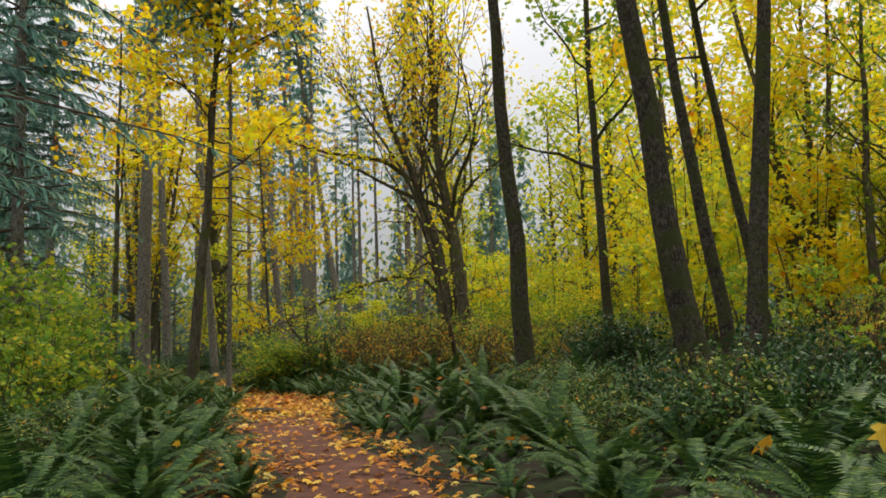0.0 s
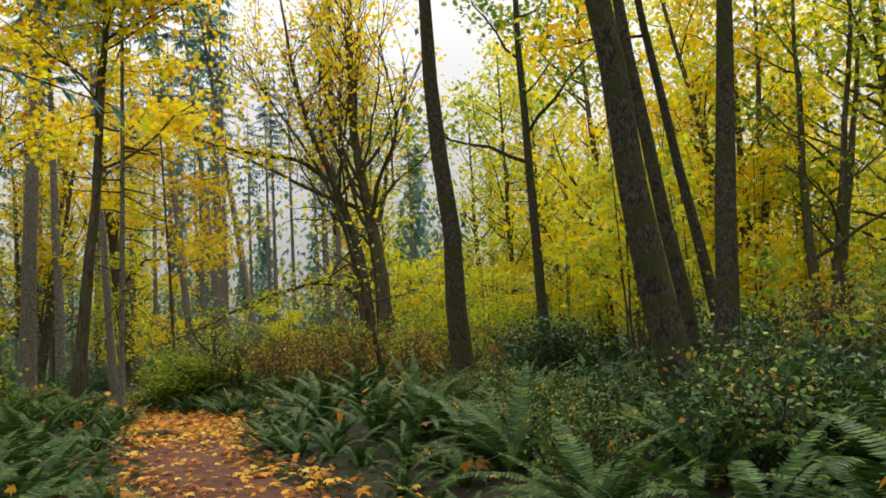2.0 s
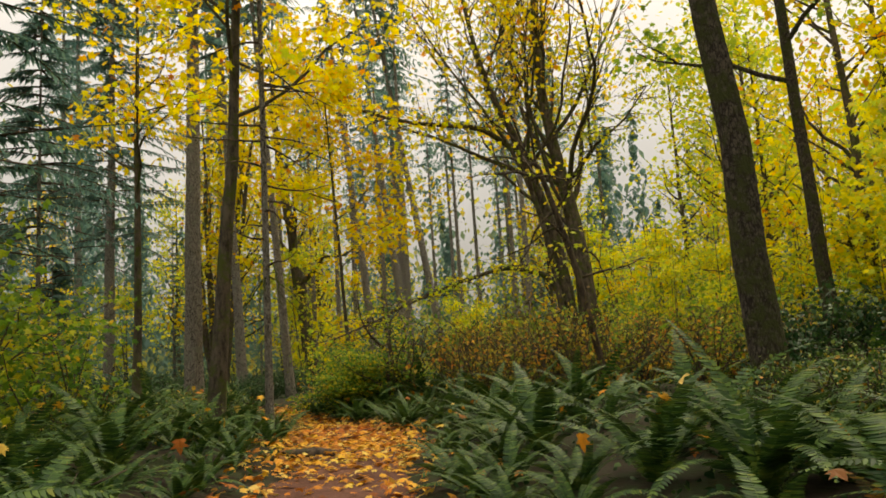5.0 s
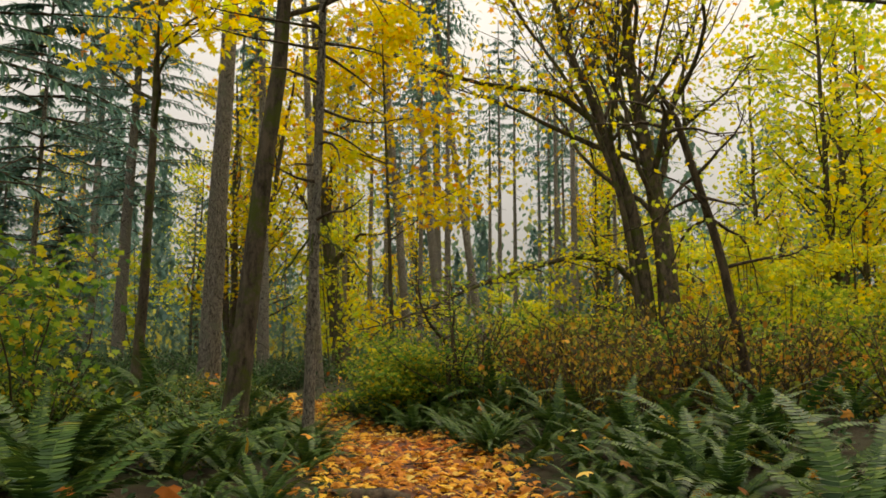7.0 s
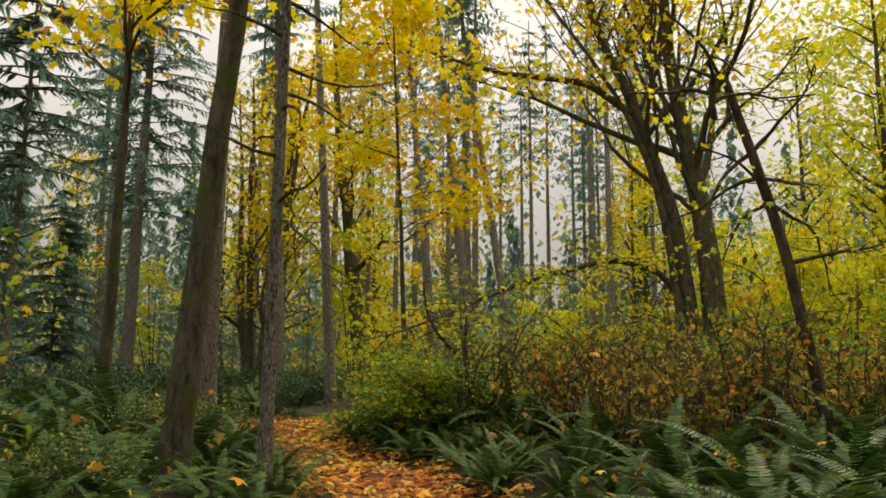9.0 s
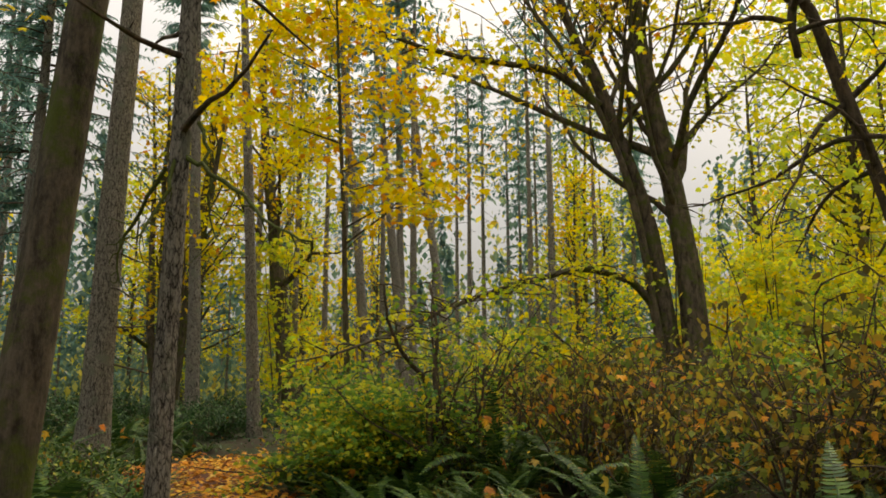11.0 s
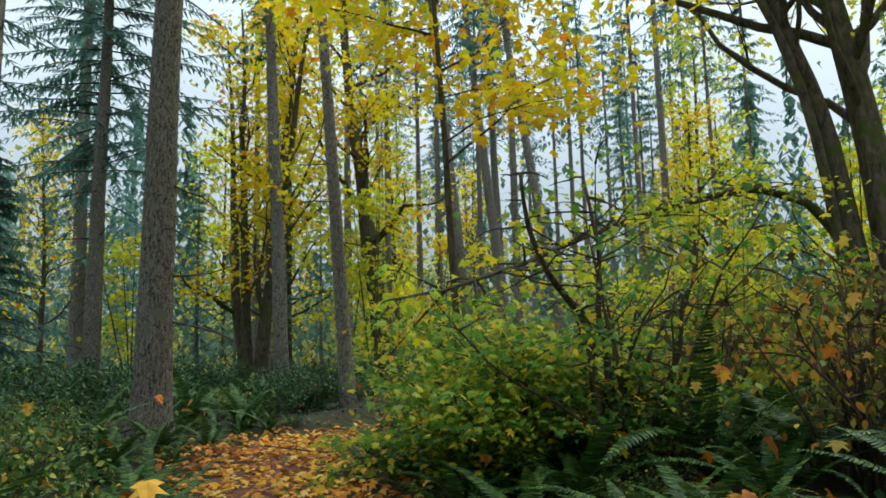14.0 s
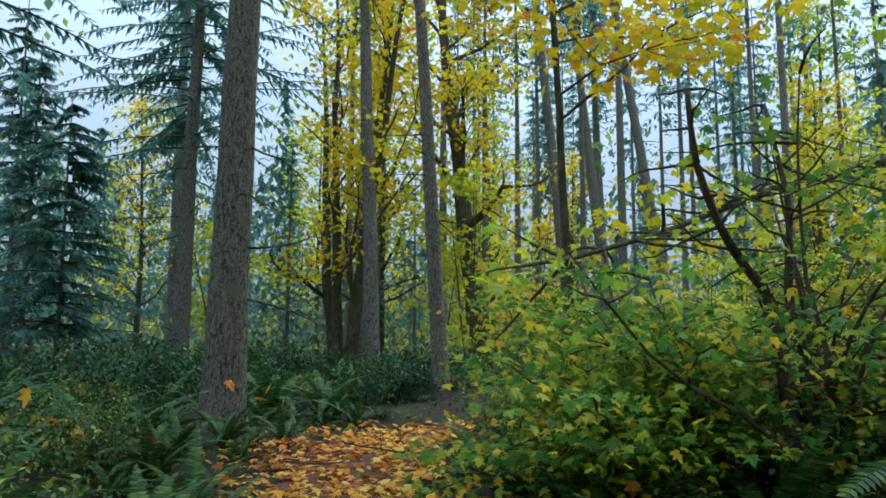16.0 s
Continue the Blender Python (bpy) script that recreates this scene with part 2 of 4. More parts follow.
class Tubes:
    """Gathers tapered, slightly lumpy tubes into one mesh."""

    def __init__(self):
        self.v, self.s, self.l, self.n = [], [], [], 0

    def add(self, pts, radii, sides=6, lump=0.0, flare=0.0, rng=None):
        pts = np.asarray(pts, float)
        k = len(pts)
        tang = np.gradient(pts, axis=0)
        tang /= np.linalg.norm(tang, axis=1)[:, None] + 1e-9
        ref = np.array([1.0, 0, 0]) if abs(tang[0][0]) < 0.8 else np.array([0, 1.0, 0])
        a = np.cross(tang, ref)
        a /= np.linalg.norm(a, axis=1)[:, None] + 1e-9
        b = np.cross(tang, a)
        ang = np.linspace(0, 2 * np.pi, sides, endpoint=False)
        r = np.asarray(radii, float)[:, None] * np.ones((1, sides))
        if lump and rng is not None:
            r = r * (1 + lump * rng.standard_normal((k, sides)) * 0.5 + lump * rng.standard_normal((1, sides)))
        if flare:
            prof = np.exp(-np.arange(k) * 0.9)[:, None]
            r = r * (1 + flare * prof * (1 + 0.5 * np.sin(ang * 4 + 1)[None, :]))
        ring = pts[:, None, :] + r[..., None] * (np.cos(ang)[None, :, None] * a[:, None, :] + np.sin(ang)[None, :, None] * b[:, None, :])
        self.v.append(ring.reshape(-1, 3))
        i = np.arange(k - 1)[:, None] * sides
        j = np.arange(sides)[None, :]
        jn = (j + 1) % sides
        q = np.stack([i + j, i + jn, i + sides + jn, i + sides + j], -1).reshape(-1, 4) + self.n
        self.l.append(q.ravel())
        self.s.append(np.full(len(q), 4))
        self.l.append(np.arange(sides) + self.n + (k - 1) * sides)
        self.s.append(np.array([sides]))
        self.n += k * sides

    def mesh(self, name, mat):
        return mesh_of(name, np.concatenate(self.v), np.concatenate(self.s), np.concatenate(self.l), mat, True)


def outline(half):
    right = [(x, y) for x, y in half]
    left = [(-x, y) for x, y in reversed(half) if x > 0]
    return np.array(right + left)


MAPLE = outline([(0, 0), (0.20, -0.06), (0.48, 0.10), (0.27, 0.26), (0.58, 0.54), (0.22, 0.54), (0.16, 0.74), (0, 1.0)])
LOBED = outline([(0, 0), (0.44, 0.10), (0.24, 0.32), (0.46, 0.62), (0.14, 0.62), (0, 1.0)])
OVAL = outline([(0, 0), (0.26, 0.22), (0.28, 0.55), (0, 1.0)])
BLADE = outline([(0, 0), (0.09, 0.35), (0, 1.0)])


def leaves_mesh(name, shape, pos, size, yaw, tilt, mat, curl=0.25, spin=None):
    """Many leaves of one outline; yaw and tilt in radians, tilt 0 lies flat and pi / 2 hangs down."""
    n, k = len(pos), len(shape)
    x = shape[:, 0][None, :] * size[:, None]
    y = shape[:, 1][None, :] * size[:, None]
    z = -curl * size[:, None] * (shape[:, 0] ** 2 * 1.2 + (shape[:, 1] - 0.3) ** 2)[None, :]
    if spin is not None:
        cs, sn = np.cos(spin)[:, None], np.sin(spin)[:, None]
        x, z = x * cs + z * sn, -x * sn + z * cs
    ct, st = np.cos(tilt)[:, None], np.sin(tilt)[:, None]
    y, z = y * ct + z * st, -y * st + z * ct
    cy, sy = np.cos(yaw)[:, None], np.sin(yaw)[:, None]
    v = np.stack([x * cy - y * sy, x * sy + y * cy, z], -1) + pos[:, None, :]
    return mesh_of(name, v.reshape(-1, 3), np.full(n, k), np.arange(n * k), mat)


def spray(name, shape, centres, per, spread, size, mat, rng, flat=0.45, droop=0.5, curl=0.25):
    """Leaves strewn round twig points, flatter than wide."""
    c = np.repeat(np.asarray(centres), per, axis=0)
    pos = c + rng.normal(0, 1, c.shape) * np.array([spread, spread, spread * flat])
    n = len(pos)
    return leaves_mesh(name, shape, pos, size * rng.uniform(0.65, 1.25, n), rng.uniform(0, 2 * np.pi, n),
                       np.abs(rng.normal(droop, 0.45, n)), mat, curl, rng.normal(0, 0.5, n))


# ---- trees ----
def bend(p, way, length, steps, rng, wobble=0.12, lift=0.0):
    """A crooked line from p along way; lift turns it upwards (or, below 0, downwards)."""
    way = np.array(way, float)
    way /= np.linalg.norm(way)
    pts = [np.array(p, float)]
    for _ in range(steps):
        way = way + rng.normal(0, wobble, 3) + np.array([0, 0, lift])
        way /= np.linalg.norm(way)
        pts.append(pts[-1] + way * length / steps)
    return np.array(pts), way


def broadleaf(base, lean, height, dia, seed, leaf_mat, first=0.35, limbs=14, reach=3.2, leaves=9, leaf=0.2, bark=None,
              stems=1, name="maple_tree", label="", shape=LOBED, fork=0.0, up=0.9, group="", twigs=5, spread=0.38, apart=False):
    """A broad-leaved tree: trunk(s), limbs that part into twigs, and a crown of single leaves at the twigs.
    lean: metres sideways per metre of height."""
    rng = np.random.default_rng(seed)
    root = tagged(new(name), label or "maple tree with dark mossy bark and yellow autumn leaves", "tree", group)
    bark = bark or MAT_MAPLE
    x, y = base
    root.location = (x, y, gz(x, y) - 0.08)
    tips = []
    branches = Tubes()
    for s in range(stems):
        trunk = Tubes()
        k = 12
        u = np.linspace(0, 1, k) ** 1.25
        spread_out = (np.array([rng.normal(0, 0.09), rng.normal(0, 0.06)]) if stems > 1 else np.zeros(2))
        ln = np.array(lean) + spread_out * 1.2
        off = spread_out * dia * 4
        sway = np.cumsum(rng.normal(0, 0.05, (k, 2)), axis=0) * dia * 2.2
        line = np.stack([off[0] + ln[0] * u * height + sway[:, 0], off[1] + ln[1] * u * height + sway[:, 1], u * height], -1)
        rad = dia / 2 * (1 - 0.82 * u) * (0.75 if stems > 1 else 1.0)
        trunk.add(line, rad, 14, 0.05, 0.22, rng)
        part("trunk", trunk.mesh("trunk", bark), root)
        for i in range(limbs // stems):
            f = first + (0.97 - first) * ((i + rng.uniform(0, 0.8)) / (limbs / stems))
            p = np.array([np.interp(f, u, line[:, c]) for c in range(3)])
            r0 = np.interp(f, u, rad) * rng.uniform(0.35, 0.6)
            a = rng.uniform(0, 2 * np.pi)
            length = reach * (1.15 - 0.75 * (f - first) / (1 - first)) * rng.uniform(0.7, 1.2)
            pts, way = bend(p, (np.cos(a), np.sin(a), up * rng.uniform(0.3, 1.3)), length, 6, rng, 0.16, 0.05)
            limb = Tubes() if apart else branches
            limb.add(pts, np.linspace(r0, r0 * 0.25, len(pts)), 6, 0.06, 0, rng)
            if apart:
                part("limb", limb.mesh("limb", bark), root)
            for j in range(twigs):
                q = pts[rng.integers(2, len(pts))]
                b = rng.uniform(0, 2 * np.pi)
                tw, _ = bend(q, np.array([np.cos(b), np.sin(b), rng.uniform(-0.1, 0.7)]) + way * 0.7, length * rng.uniform(0.3, 0.55), 4, rng, 0.2, 0.0)
                branches.add(tw, np.linspace(r0 * 0.3, 0.006, len(tw)), 3)
                tips.extend(tw[1:])
            tips.extend(pts[3:])
    part("twig_work", branches.mesh("twig_work", bark), root, kind="stuff")
    part("crown", spray("crown", shape, tips, leaves, spread, leaf, leaf_mat, rng), root, kind="stuff")
    return root


def fir(base, lean, height, dia, seed, first=0.35, whorls=26, reach=2.4, stubs=12, name="fir_tree", label="", group="", bark=None, needles=True, dense=11, apart=True, boughs=True, broad=1.3, fine=1.0, low=0.06):
    """A conifer: straight furrowed trunk, bare stubs below, drooping sprays of needles above."""
    rng = np.random.default_rng(seed)
    root = tagged(new(name), label or "tall fir tree with grey-brown furrowed bark and dark needles", "tree", group)
    x, y = base
    root.location = (x, y, gz(x, y) - 0.08)
    k = 22
    u = np.linspace(0, 1, k) ** 1.4
    sway = np.cumsum(rng.normal(0, 0.02, (k, 2)), axis=0) * dia
    line = np.stack([lean[0] * u * height + sway[:, 0], lean[1] * u * height + sway[:, 1], u * height], -1)
    trunk = Tubes()
    trunk.add(line, dia / 2 * (1 - 0.85 * u), 18, 0.035, 0.35, rng)
    part("trunk", trunk.mesh("trunk", bark or MAT_FIR), root)
    twigs = Tubes()
    for _ in range(stubs):
        f = rng.uniform(low, max(first, 0.3))
        p = np.array([np.interp(f, u, line[:, c]) for c in range(3)])
        a = rng.uniform(0, 2 * np.pi)
        pts, _w = bend(p, (np.cos(a), np.sin(a), rng.uniform(-0.3, 0.2)), rng.uniform(0.5, 1.0) * reach * 0.6, 5, rng, 0.12, -0.05)
        stub = Tubes() if apart else twigs
        stub.add(pts, np.linspace(0.022, 0.006, len(pts)), 5)
        if apart:
            part("dead_branch", stub.mesh("dead_branch", MAT_DEAD), root)
    pos, yaw, tilt, size = [], [], [], []
    if needles:
        for i in range(whorls):
            f = first + (0.99 - first) * i / whorls
            p = np.array([np.interp(f, u, line[:, c]) for c in range(3)])
            for _ in range(4):
                a = rng.uniform(0, 2 * np.pi)
                length = reach * (1.1 - 0.95 * (f - first) / (1 - first)) * rng.uniform(0.6, 1.15)
                pts, _w = bend(p, (np.cos(a), np.sin(a), rng.uniform(-0.15, 0.25)), length, 6, rng, 0.06, -0.07)
                if boughs:
                    twigs.add(pts, np.linspace(0.03, 0.006, len(pts)), 3)
                for v in np.linspace(0.15, 1, dense):
                    q = np.array([np.interp(v * 6, np.arange(7), pts[:, c]) for c in range(3)])
                    for side in (-1, 1):
                        for rep in range(2):
                            pos.append(q)
                            yaw.append(a - np.pi / 2 + side * rng.uniform(0.5, 1.2))
                            tilt.append(rng.uniform(0.1, 0.8))
                            size.append(rng.uniform(0.3, 0.6) * (1.15 - 0.5 * v) * min(1.0, length / 1.5 + 0.3) * fine)
        part("needle_crown", leaves_mesh("needle_crown", BLADE * np.array([broad, 1]), np.array(pos), np.array(size), np.array(yaw), np.array(tilt), MAT_HAZED_NEEDLE, 0.2), root, kind="stuff")
    if needles or stubs:
        part("twig_work", twigs.mesh("twig_work", MAT_DEAD), root, kind="stuff")
    return root


def shrub(base, seed, height, spread_r, stems, leaf_mat, leaf, leaves, shape, name, label, lean=(0, 0), group="", twig_mat=None, flat=0.5, droop=0.5, spread=0.16, sag=-0.03):
    """A many-stemmed shrub with arching twigs and single leaves."""
    rng = np.random.default_rng(seed)
    root = tagged(new(name), label, "shrub", group)
    x, y = base
    root.location = (x, y, gz(x, y) - 0.04)
    t = Tubes()
    tips = []
    for _ in range(stems):
        a = rng.uniform(0, 2 * np.pi)
        out = rng.uniform(0.15, 1.0) * spread_r
        way = np.array([np.cos(a) * out / height + lean[0], np.sin(a) * out / height + lean[1], 1.0])
        p = np.array([np.cos(a), np.sin(a), 0]) * rng.uniform(0, 0.18) * spread_r
        pts, w = bend(p, way, height * rng.uniform(0.7, 1.15), 7, rng, 0.14, sag)
        r0 = 0.008 + 0.006 * height
        t.add(pts, np.linspace(r0, 0.004, len(pts)), 4)
        tips.extend(pts[3:])
        for _j in range(4):
            q = pts[rng.integers(2, len(pts))]
            b = rng.uniform(0, 2 * np.pi)
            tw, _w = bend(q, np.array([np.cos(b), np.sin(b), rng.uniform(-0.2, 0.5)]) + w * 0.3, spread_r * rng.uniform(0.3, 0.7), 4, rng, 0.2, -0.03)
            t.add(tw, np.linspace(r0 * 0.5, 0.003, len(tw)), 3)
            tips.extend(tw[1:])
    part("stem_work", t.mesh("stem_work", twig_mat or MAT_DEAD), root, kind="stuff")
    part("foliage", spray("foliage", shape, tips, leaves, spread, leaf, leaf_mat, rng, flat, droop), root, kind="stuff")
    return root


# ---- ferns ----
def frond_mesh(seed, length, arch, n=44, mat=None):
    """A sword fern frond: an arching stalk with two rows of narrow pinnae."""
    rng = np.random.default_rng(seed)
    u = np.linspace(0, 1, n)
    ang = 1.15 - arch * u
    step = length / n
    px, pz = np.cumsum(np.cos(ang)) * step, np.cumsum(np.sin(ang)) * step
    side = np.cumsum(rng.normal(0, 0.03, n)) * step
    wide = 0.10 * length * np.clip(np.sin(np.pi * (u * 0.93 + 0.05)) ** 0.6, 0, 1) * (1.05 - 0.5 * u)
    v, s, l = [], [], []
    for i in range(3, n):
        tx, tz = np.cos(ang[i]), np.sin(ang[i])
        for sg in (-1, 1):
            w = wide[i] * rng.uniform(0.9, 1.08)
            h = step * 0.40
            dz = -w * rng.uniform(0.05, 0.3)
            fwd = w * 0.28
            o = len(v)
            v += [(px[i] - tx * h, side[i], pz[i] - tz * h), (px[i] + tx * h * 0.8, side[i], pz[i] + tz * h * 0.8),
                  (px[i] + tx * (fwd * 0.9 + h * 0.5), side[i] + sg * w * 0.7, pz[i] + tz * (fwd * 0.9 + h * 0.5) + dz * 0.5),
                  (px[i] + tx * fwd * 1.3, side[i] + sg * w, pz[i] + tz * fwd * 1.3 + dz),
                  (px[i] + tx * (fwd * 0.4 - h), side[i] + sg * w * 0.55, pz[i] + tz * (fwd * 0.4 - h) + dz * 0.4)]
            s.append(5)
            l += [o, o + 1, o + 2, o + 3, o + 4]
    for i in range(0, n - 4, 4):
        o = len(v)
        r = 0.0035 * (1.2 - u[i])
        k = min(i + 4, n - 1)
        v += [(px[i], side[i] - r, pz[i] + 0.002), (px[k], side[k] - r, pz[k] + 0.002), (px[k], side[k] + r, pz[k] + 0.002), (px[i], side[i] + r, pz[i] + 0.002)]
        s.append(4)
        l += [o, o + 1, o + 2, o + 3]
    return mesh_of("frond", np.array(v), s, l, mat or MAT_FERN)


FRONDS = [frond_mesh(40 + i, 1.0, a) for i, a in enumerate((0.9, 1.3, 1.7, 2.1, 1.1, 1.5))]


def fern(seed, fronds=None, label="dark green sword fern with arching fronds on the forest floor", group="ferns beside the trail"):
    """One fern: an empty at its crown, every frond a part."""
    fronds = fronds or FRONDS
    rng = np.random.default_rng(seed)
    root = tagged(new("sword_fern"), label, "fern", group)
    count = rng.integers(12, 17)
    for i in range(count):
        ob = part("frond", fronds[rng.integers(len(fronds))], root)
        sc = rng.uniform(0.65, 1.1)
        ob.matrix_basis = pose(0, 0, 0, rng.uniform(-12, 12), rng.uniform(-22, 14), 360 * i / count + rng.uniform(-16, 16)) @ Matrix.Diagonal((sc, sc, sc, 1))
    return root


FAR_FRONDS = [frond_mesh(60 + i, 1.0, a, 20) for i, a in enumerate((0.9, 1.3, 1.7, 2.0))]


def fern_mass(count, area, gap, between, seed):
    """The ferns farther from the trail, too many to count, in one mesh."""
    rng = np.random.default_rng(seed)
    protos = []
    for me in FAR_FRONDS:
        co = np.empty(len(me.vertices) * 3, np.float32)
        me.vertices.foreach_get("co", co)
        lo = np.empty(len(me.loops), np.int32)
        me.loops.foreach_get("vertex_index", lo)
        tot = np.empty(len(me.polygons), np.int32)
        me.polygons.foreach_get("loop_total", tot)
        protos.append((co.reshape(-1, 3), lo, tot))
    v, s, l, n, done, tries = [], [], [], 0, [], 0
    while len(done) < count and tries < count * 30:
        tries += 1
        x, y = rng.uniform(area[0], area[1]), rng.uniform(area[2], area[3])
        if off_way(x, y) < gap or min((math.hypot(x - a, y - b) for a, b in done), default=9) < between:
            continue
        done.append((x, y))
        for i in range(10):
            co, lo, tot = protos[rng.integers(len(protos))]
            sc = rng.uniform(0.75, 1.3)
            m = np.array(pose(0, 0, 0, rng.uniform(-12, 12), rng.uniform(-20, 14), 36 * i + rng.uniform(-16, 16)))[:3, :3] * sc
            v.append(co @ m.T + np.array([x, y, gz(x, y)]))
            l.append(lo + n)
            s.append(tot)
            n += len(co)
    me = mesh_of("fern_mass", np.concatenate(v), np.concatenate(s), np.concatenate(l), MAT_FERN)
    tagged(new("fern_mass", me), "dense growth of dark green ferns in the wood", "ferns", kind="stuff")


# ---- ground and trail ----
def ground_sheet():
    xs = np.concatenate([[-900, -300, -120, -70], np.arange(-44, 32.01, 0.6), [50, 90, 200, 400, 900]])
    ys = np.concatenate([[-900, -300, -120, -60], np.arange(-24, 62.01, 0.6), [80, 120, 220, 500, 900]])
    v = [(x, y, gz(x, y)) for y in ys for x in xs]
    nx = len(xs)
    l = []
    for j in range(len(ys) - 1):
        for i in range(nx - 1):
            o = j * nx + i
            l += [o, o + 1, o + 1 + nx, o + nx]
    me = mesh_of("ground", np.array(v), np.full(len(l) // 4, 4), l, MAT_SOIL, True)
    tagged(new("ground", me), "dark forest soil with moss and litter", "ground", kind="structure")


def trail():
    n, across = len(WAY_FINE), 9
    tang = np.gradient(WAY_FINE, axis=0)
    tang /= np.linalg.norm(tang, axis=1)[:, None]
    v, l = [], []
    for i in range(n):
        nrm = np.array([tang[i][1], -tang[i][0]])
        for j in range(across):
            u = -1 + 2 * j / (across - 1)
            wob = 1 + 0.16 * noise.noise((i * 0.13, u * 2, 5.0))
            p = WAY_FINE[i] + nrm * u * (HALF + 0.2) * wob
            z = slope(p[0]) + 0.045 - 0.06 * (1 - u * u) * 0.4 - 0.10 * max(abs(u) - 0.8, 0) / 0.2 + 0.03 * noise.noise((p[0] * 1.7, p[1] * 1.7, 0.4))
            v.append((p[0], p[1], z))
    for i in range(n - 1):
        for j in range(across - 1):
            o = i * across + j
            l += [o, o + 1, o + 1 + across, o + across]
    me = mesh_of("trail", np.array(v), np.full(len(l) // 4, 4), l, MAT_PATH, True)
    tagged(new("trail", me), "trodden reddish earth trail strewn with fallen leaves", "trail", kind="structure")


ground_sheet()
trail()


def clear(x, y, gap):
    return off_way(x, y) > gap


# ---- trees that stand beside the trail ----
slim_fir = fir((-4.95, 18.46), (0.008, 0.003), 15, 0.125, 11, 0.62, 14, 2.6, 22, low=0.18, label="slender fir with grey furrowed bark and mossy dead branches")
for points in ([(-4.88, 18.45, 2.65), (-4.66, 18.29, 2.50), (-4.41, 18.08, 2.31), (-4.13, 17.82, 2.10), (-3.90, 17.58, 1.98)], [(-4.93, 18.42, 2.62), (-4.91, 18.32, 2.42), (-4.95, 18.23, 2.24), (-4.98, 18.14, 2.14), (-5.05, 18.09, 2.10)], [(-4.83, 18.48, 2.86), (-4.77, 18.46, 2.71), (-4.72, 18.42, 2.45), (-4.71, 18.43, 2.30), (-4.72, 18.43, 2.12)], [(-4.97, 18.40, 2.57), (-5.20, 18.60, 2.36), (-5.36, 18.74, 2.26), (-5.44, 18.80, 2.14), (-5.43, 18.81, 1.98)]):
    line = np.array(points) - np.array(slim_fir.location)
    curve = np.array([[np.interp(v, np.arange(5), line[:, c]) for c in range(3)] for v in np.linspace(0, 4, 13)])
    curve[1:] += np.random.default_rng(len(bpy.data.objects)).normal(0, 0.012, (12, 3))
    arm = Tubes()
    arm.add(curve, np.linspace(0.013, 0.004, 13), 6, 0.12, 0, np.random.default_rng(3))
    for v in curve[3:]:
        spur = np.random.default_rng(int(v[0] * 1000) % 997)
        arm.add(bend(v, (spur.normal(), spur.normal(), -0.8), spur.uniform(0.05, 0.22), 3, spur, 0.3)[0], [0.005, 0.004, 0.003, 0.002], 4)
    part("dead_branch", arm.mesh("dead_branch", MAT_MOSSY), slim_fir, "mossy drooping dead branch")
fir((-10.4, 27.55), (0.016, 0.01), 25, 0.54, 12, 0.45, 20, 2.8, 9, label="stout fir trunk with furrowed bark at the trail's bend")
fir((-18.6, 37.4), (0.025, -0.02), 22, 0.5, 13, 0.30, 46, 4.6, 10, label="tall fir with drooping blue-green boughs", dense=20, fine=0.75)
fir((-25.0, 37.5), (0.0, 0.0), 12, 0.2, 27, 0.10, 34, 2.6, 6, label="fir with drooping blue-green boughs", dense=15, fine=0.6)
fir((-17.5, 32.0), (0.0, 0.0), 6.5, 0.12, 30, 0.20, 24, 2.0, 8, label="young fir with feathery blue-green boughs", dense=17, fine=0.65)
fir((-14.0, 26.0), (0.01, 0.0), 12.5, 0.16, 31, 0.40, 30, 2.8, 10, label="young fir with feathery blue-green boughs", dense=17, fine=0.6)
fir((-13.2, 38.5), (-0.043, 0.0), 24, 0.44, 14, 0.6, 16, 2.4, 12)
fir((-9.56, 33.6), (-0.066, 0.0), 23, 0.31, 15, 0.62, 14, 2.0, 14, label="slim straight fir with brown furrowed bark beyond the bend")
fir((-10.2, 61.6), (-0.02, 0.0), 32, 0.6, 16, 0.55, 18, 2.6, 8)
fir((-16.5, 44.5), (0.0, 0.0), 24, 0.3, 18, 0.5, 18, 1.8, 12)
fir((-5.8, 48.4), (-0.142, 0.016), 30, 0.45, 20, 0.62, 14, 2.4, 8)
fir((-9.27, 47.2), (-0.095, 0.0), 27, 0.47, 21, 0.6, 14, 2.4, 8)
fir((-8.94, 55.3), (-0.10, 0.007), 28, 0.62, 22, 0.6, 14, 2.4, 8)
fir((-5.6, 6.8), (0.0, 0.0), 15, 0.28, 29, 0.22, 30, 3.4, 12, dense=20, fine=0.55, label="hemlock with drooping dark sprays of needles")
fir((-9.0, 16.8), (0.0, 0.0), 17, 0.3, 23, 0.2, 30, 3.0, 14, dense=20, fine=0.55, label="hemlock with drooping dark sprays of needles")

fir((-22.0, 35.3), (0.0, 0.0), 9.5, 0.16, 26, 0.10, 26, 2.2, 6, label="fir with drooping blue-green boughs", dense=9, broad=1.1)

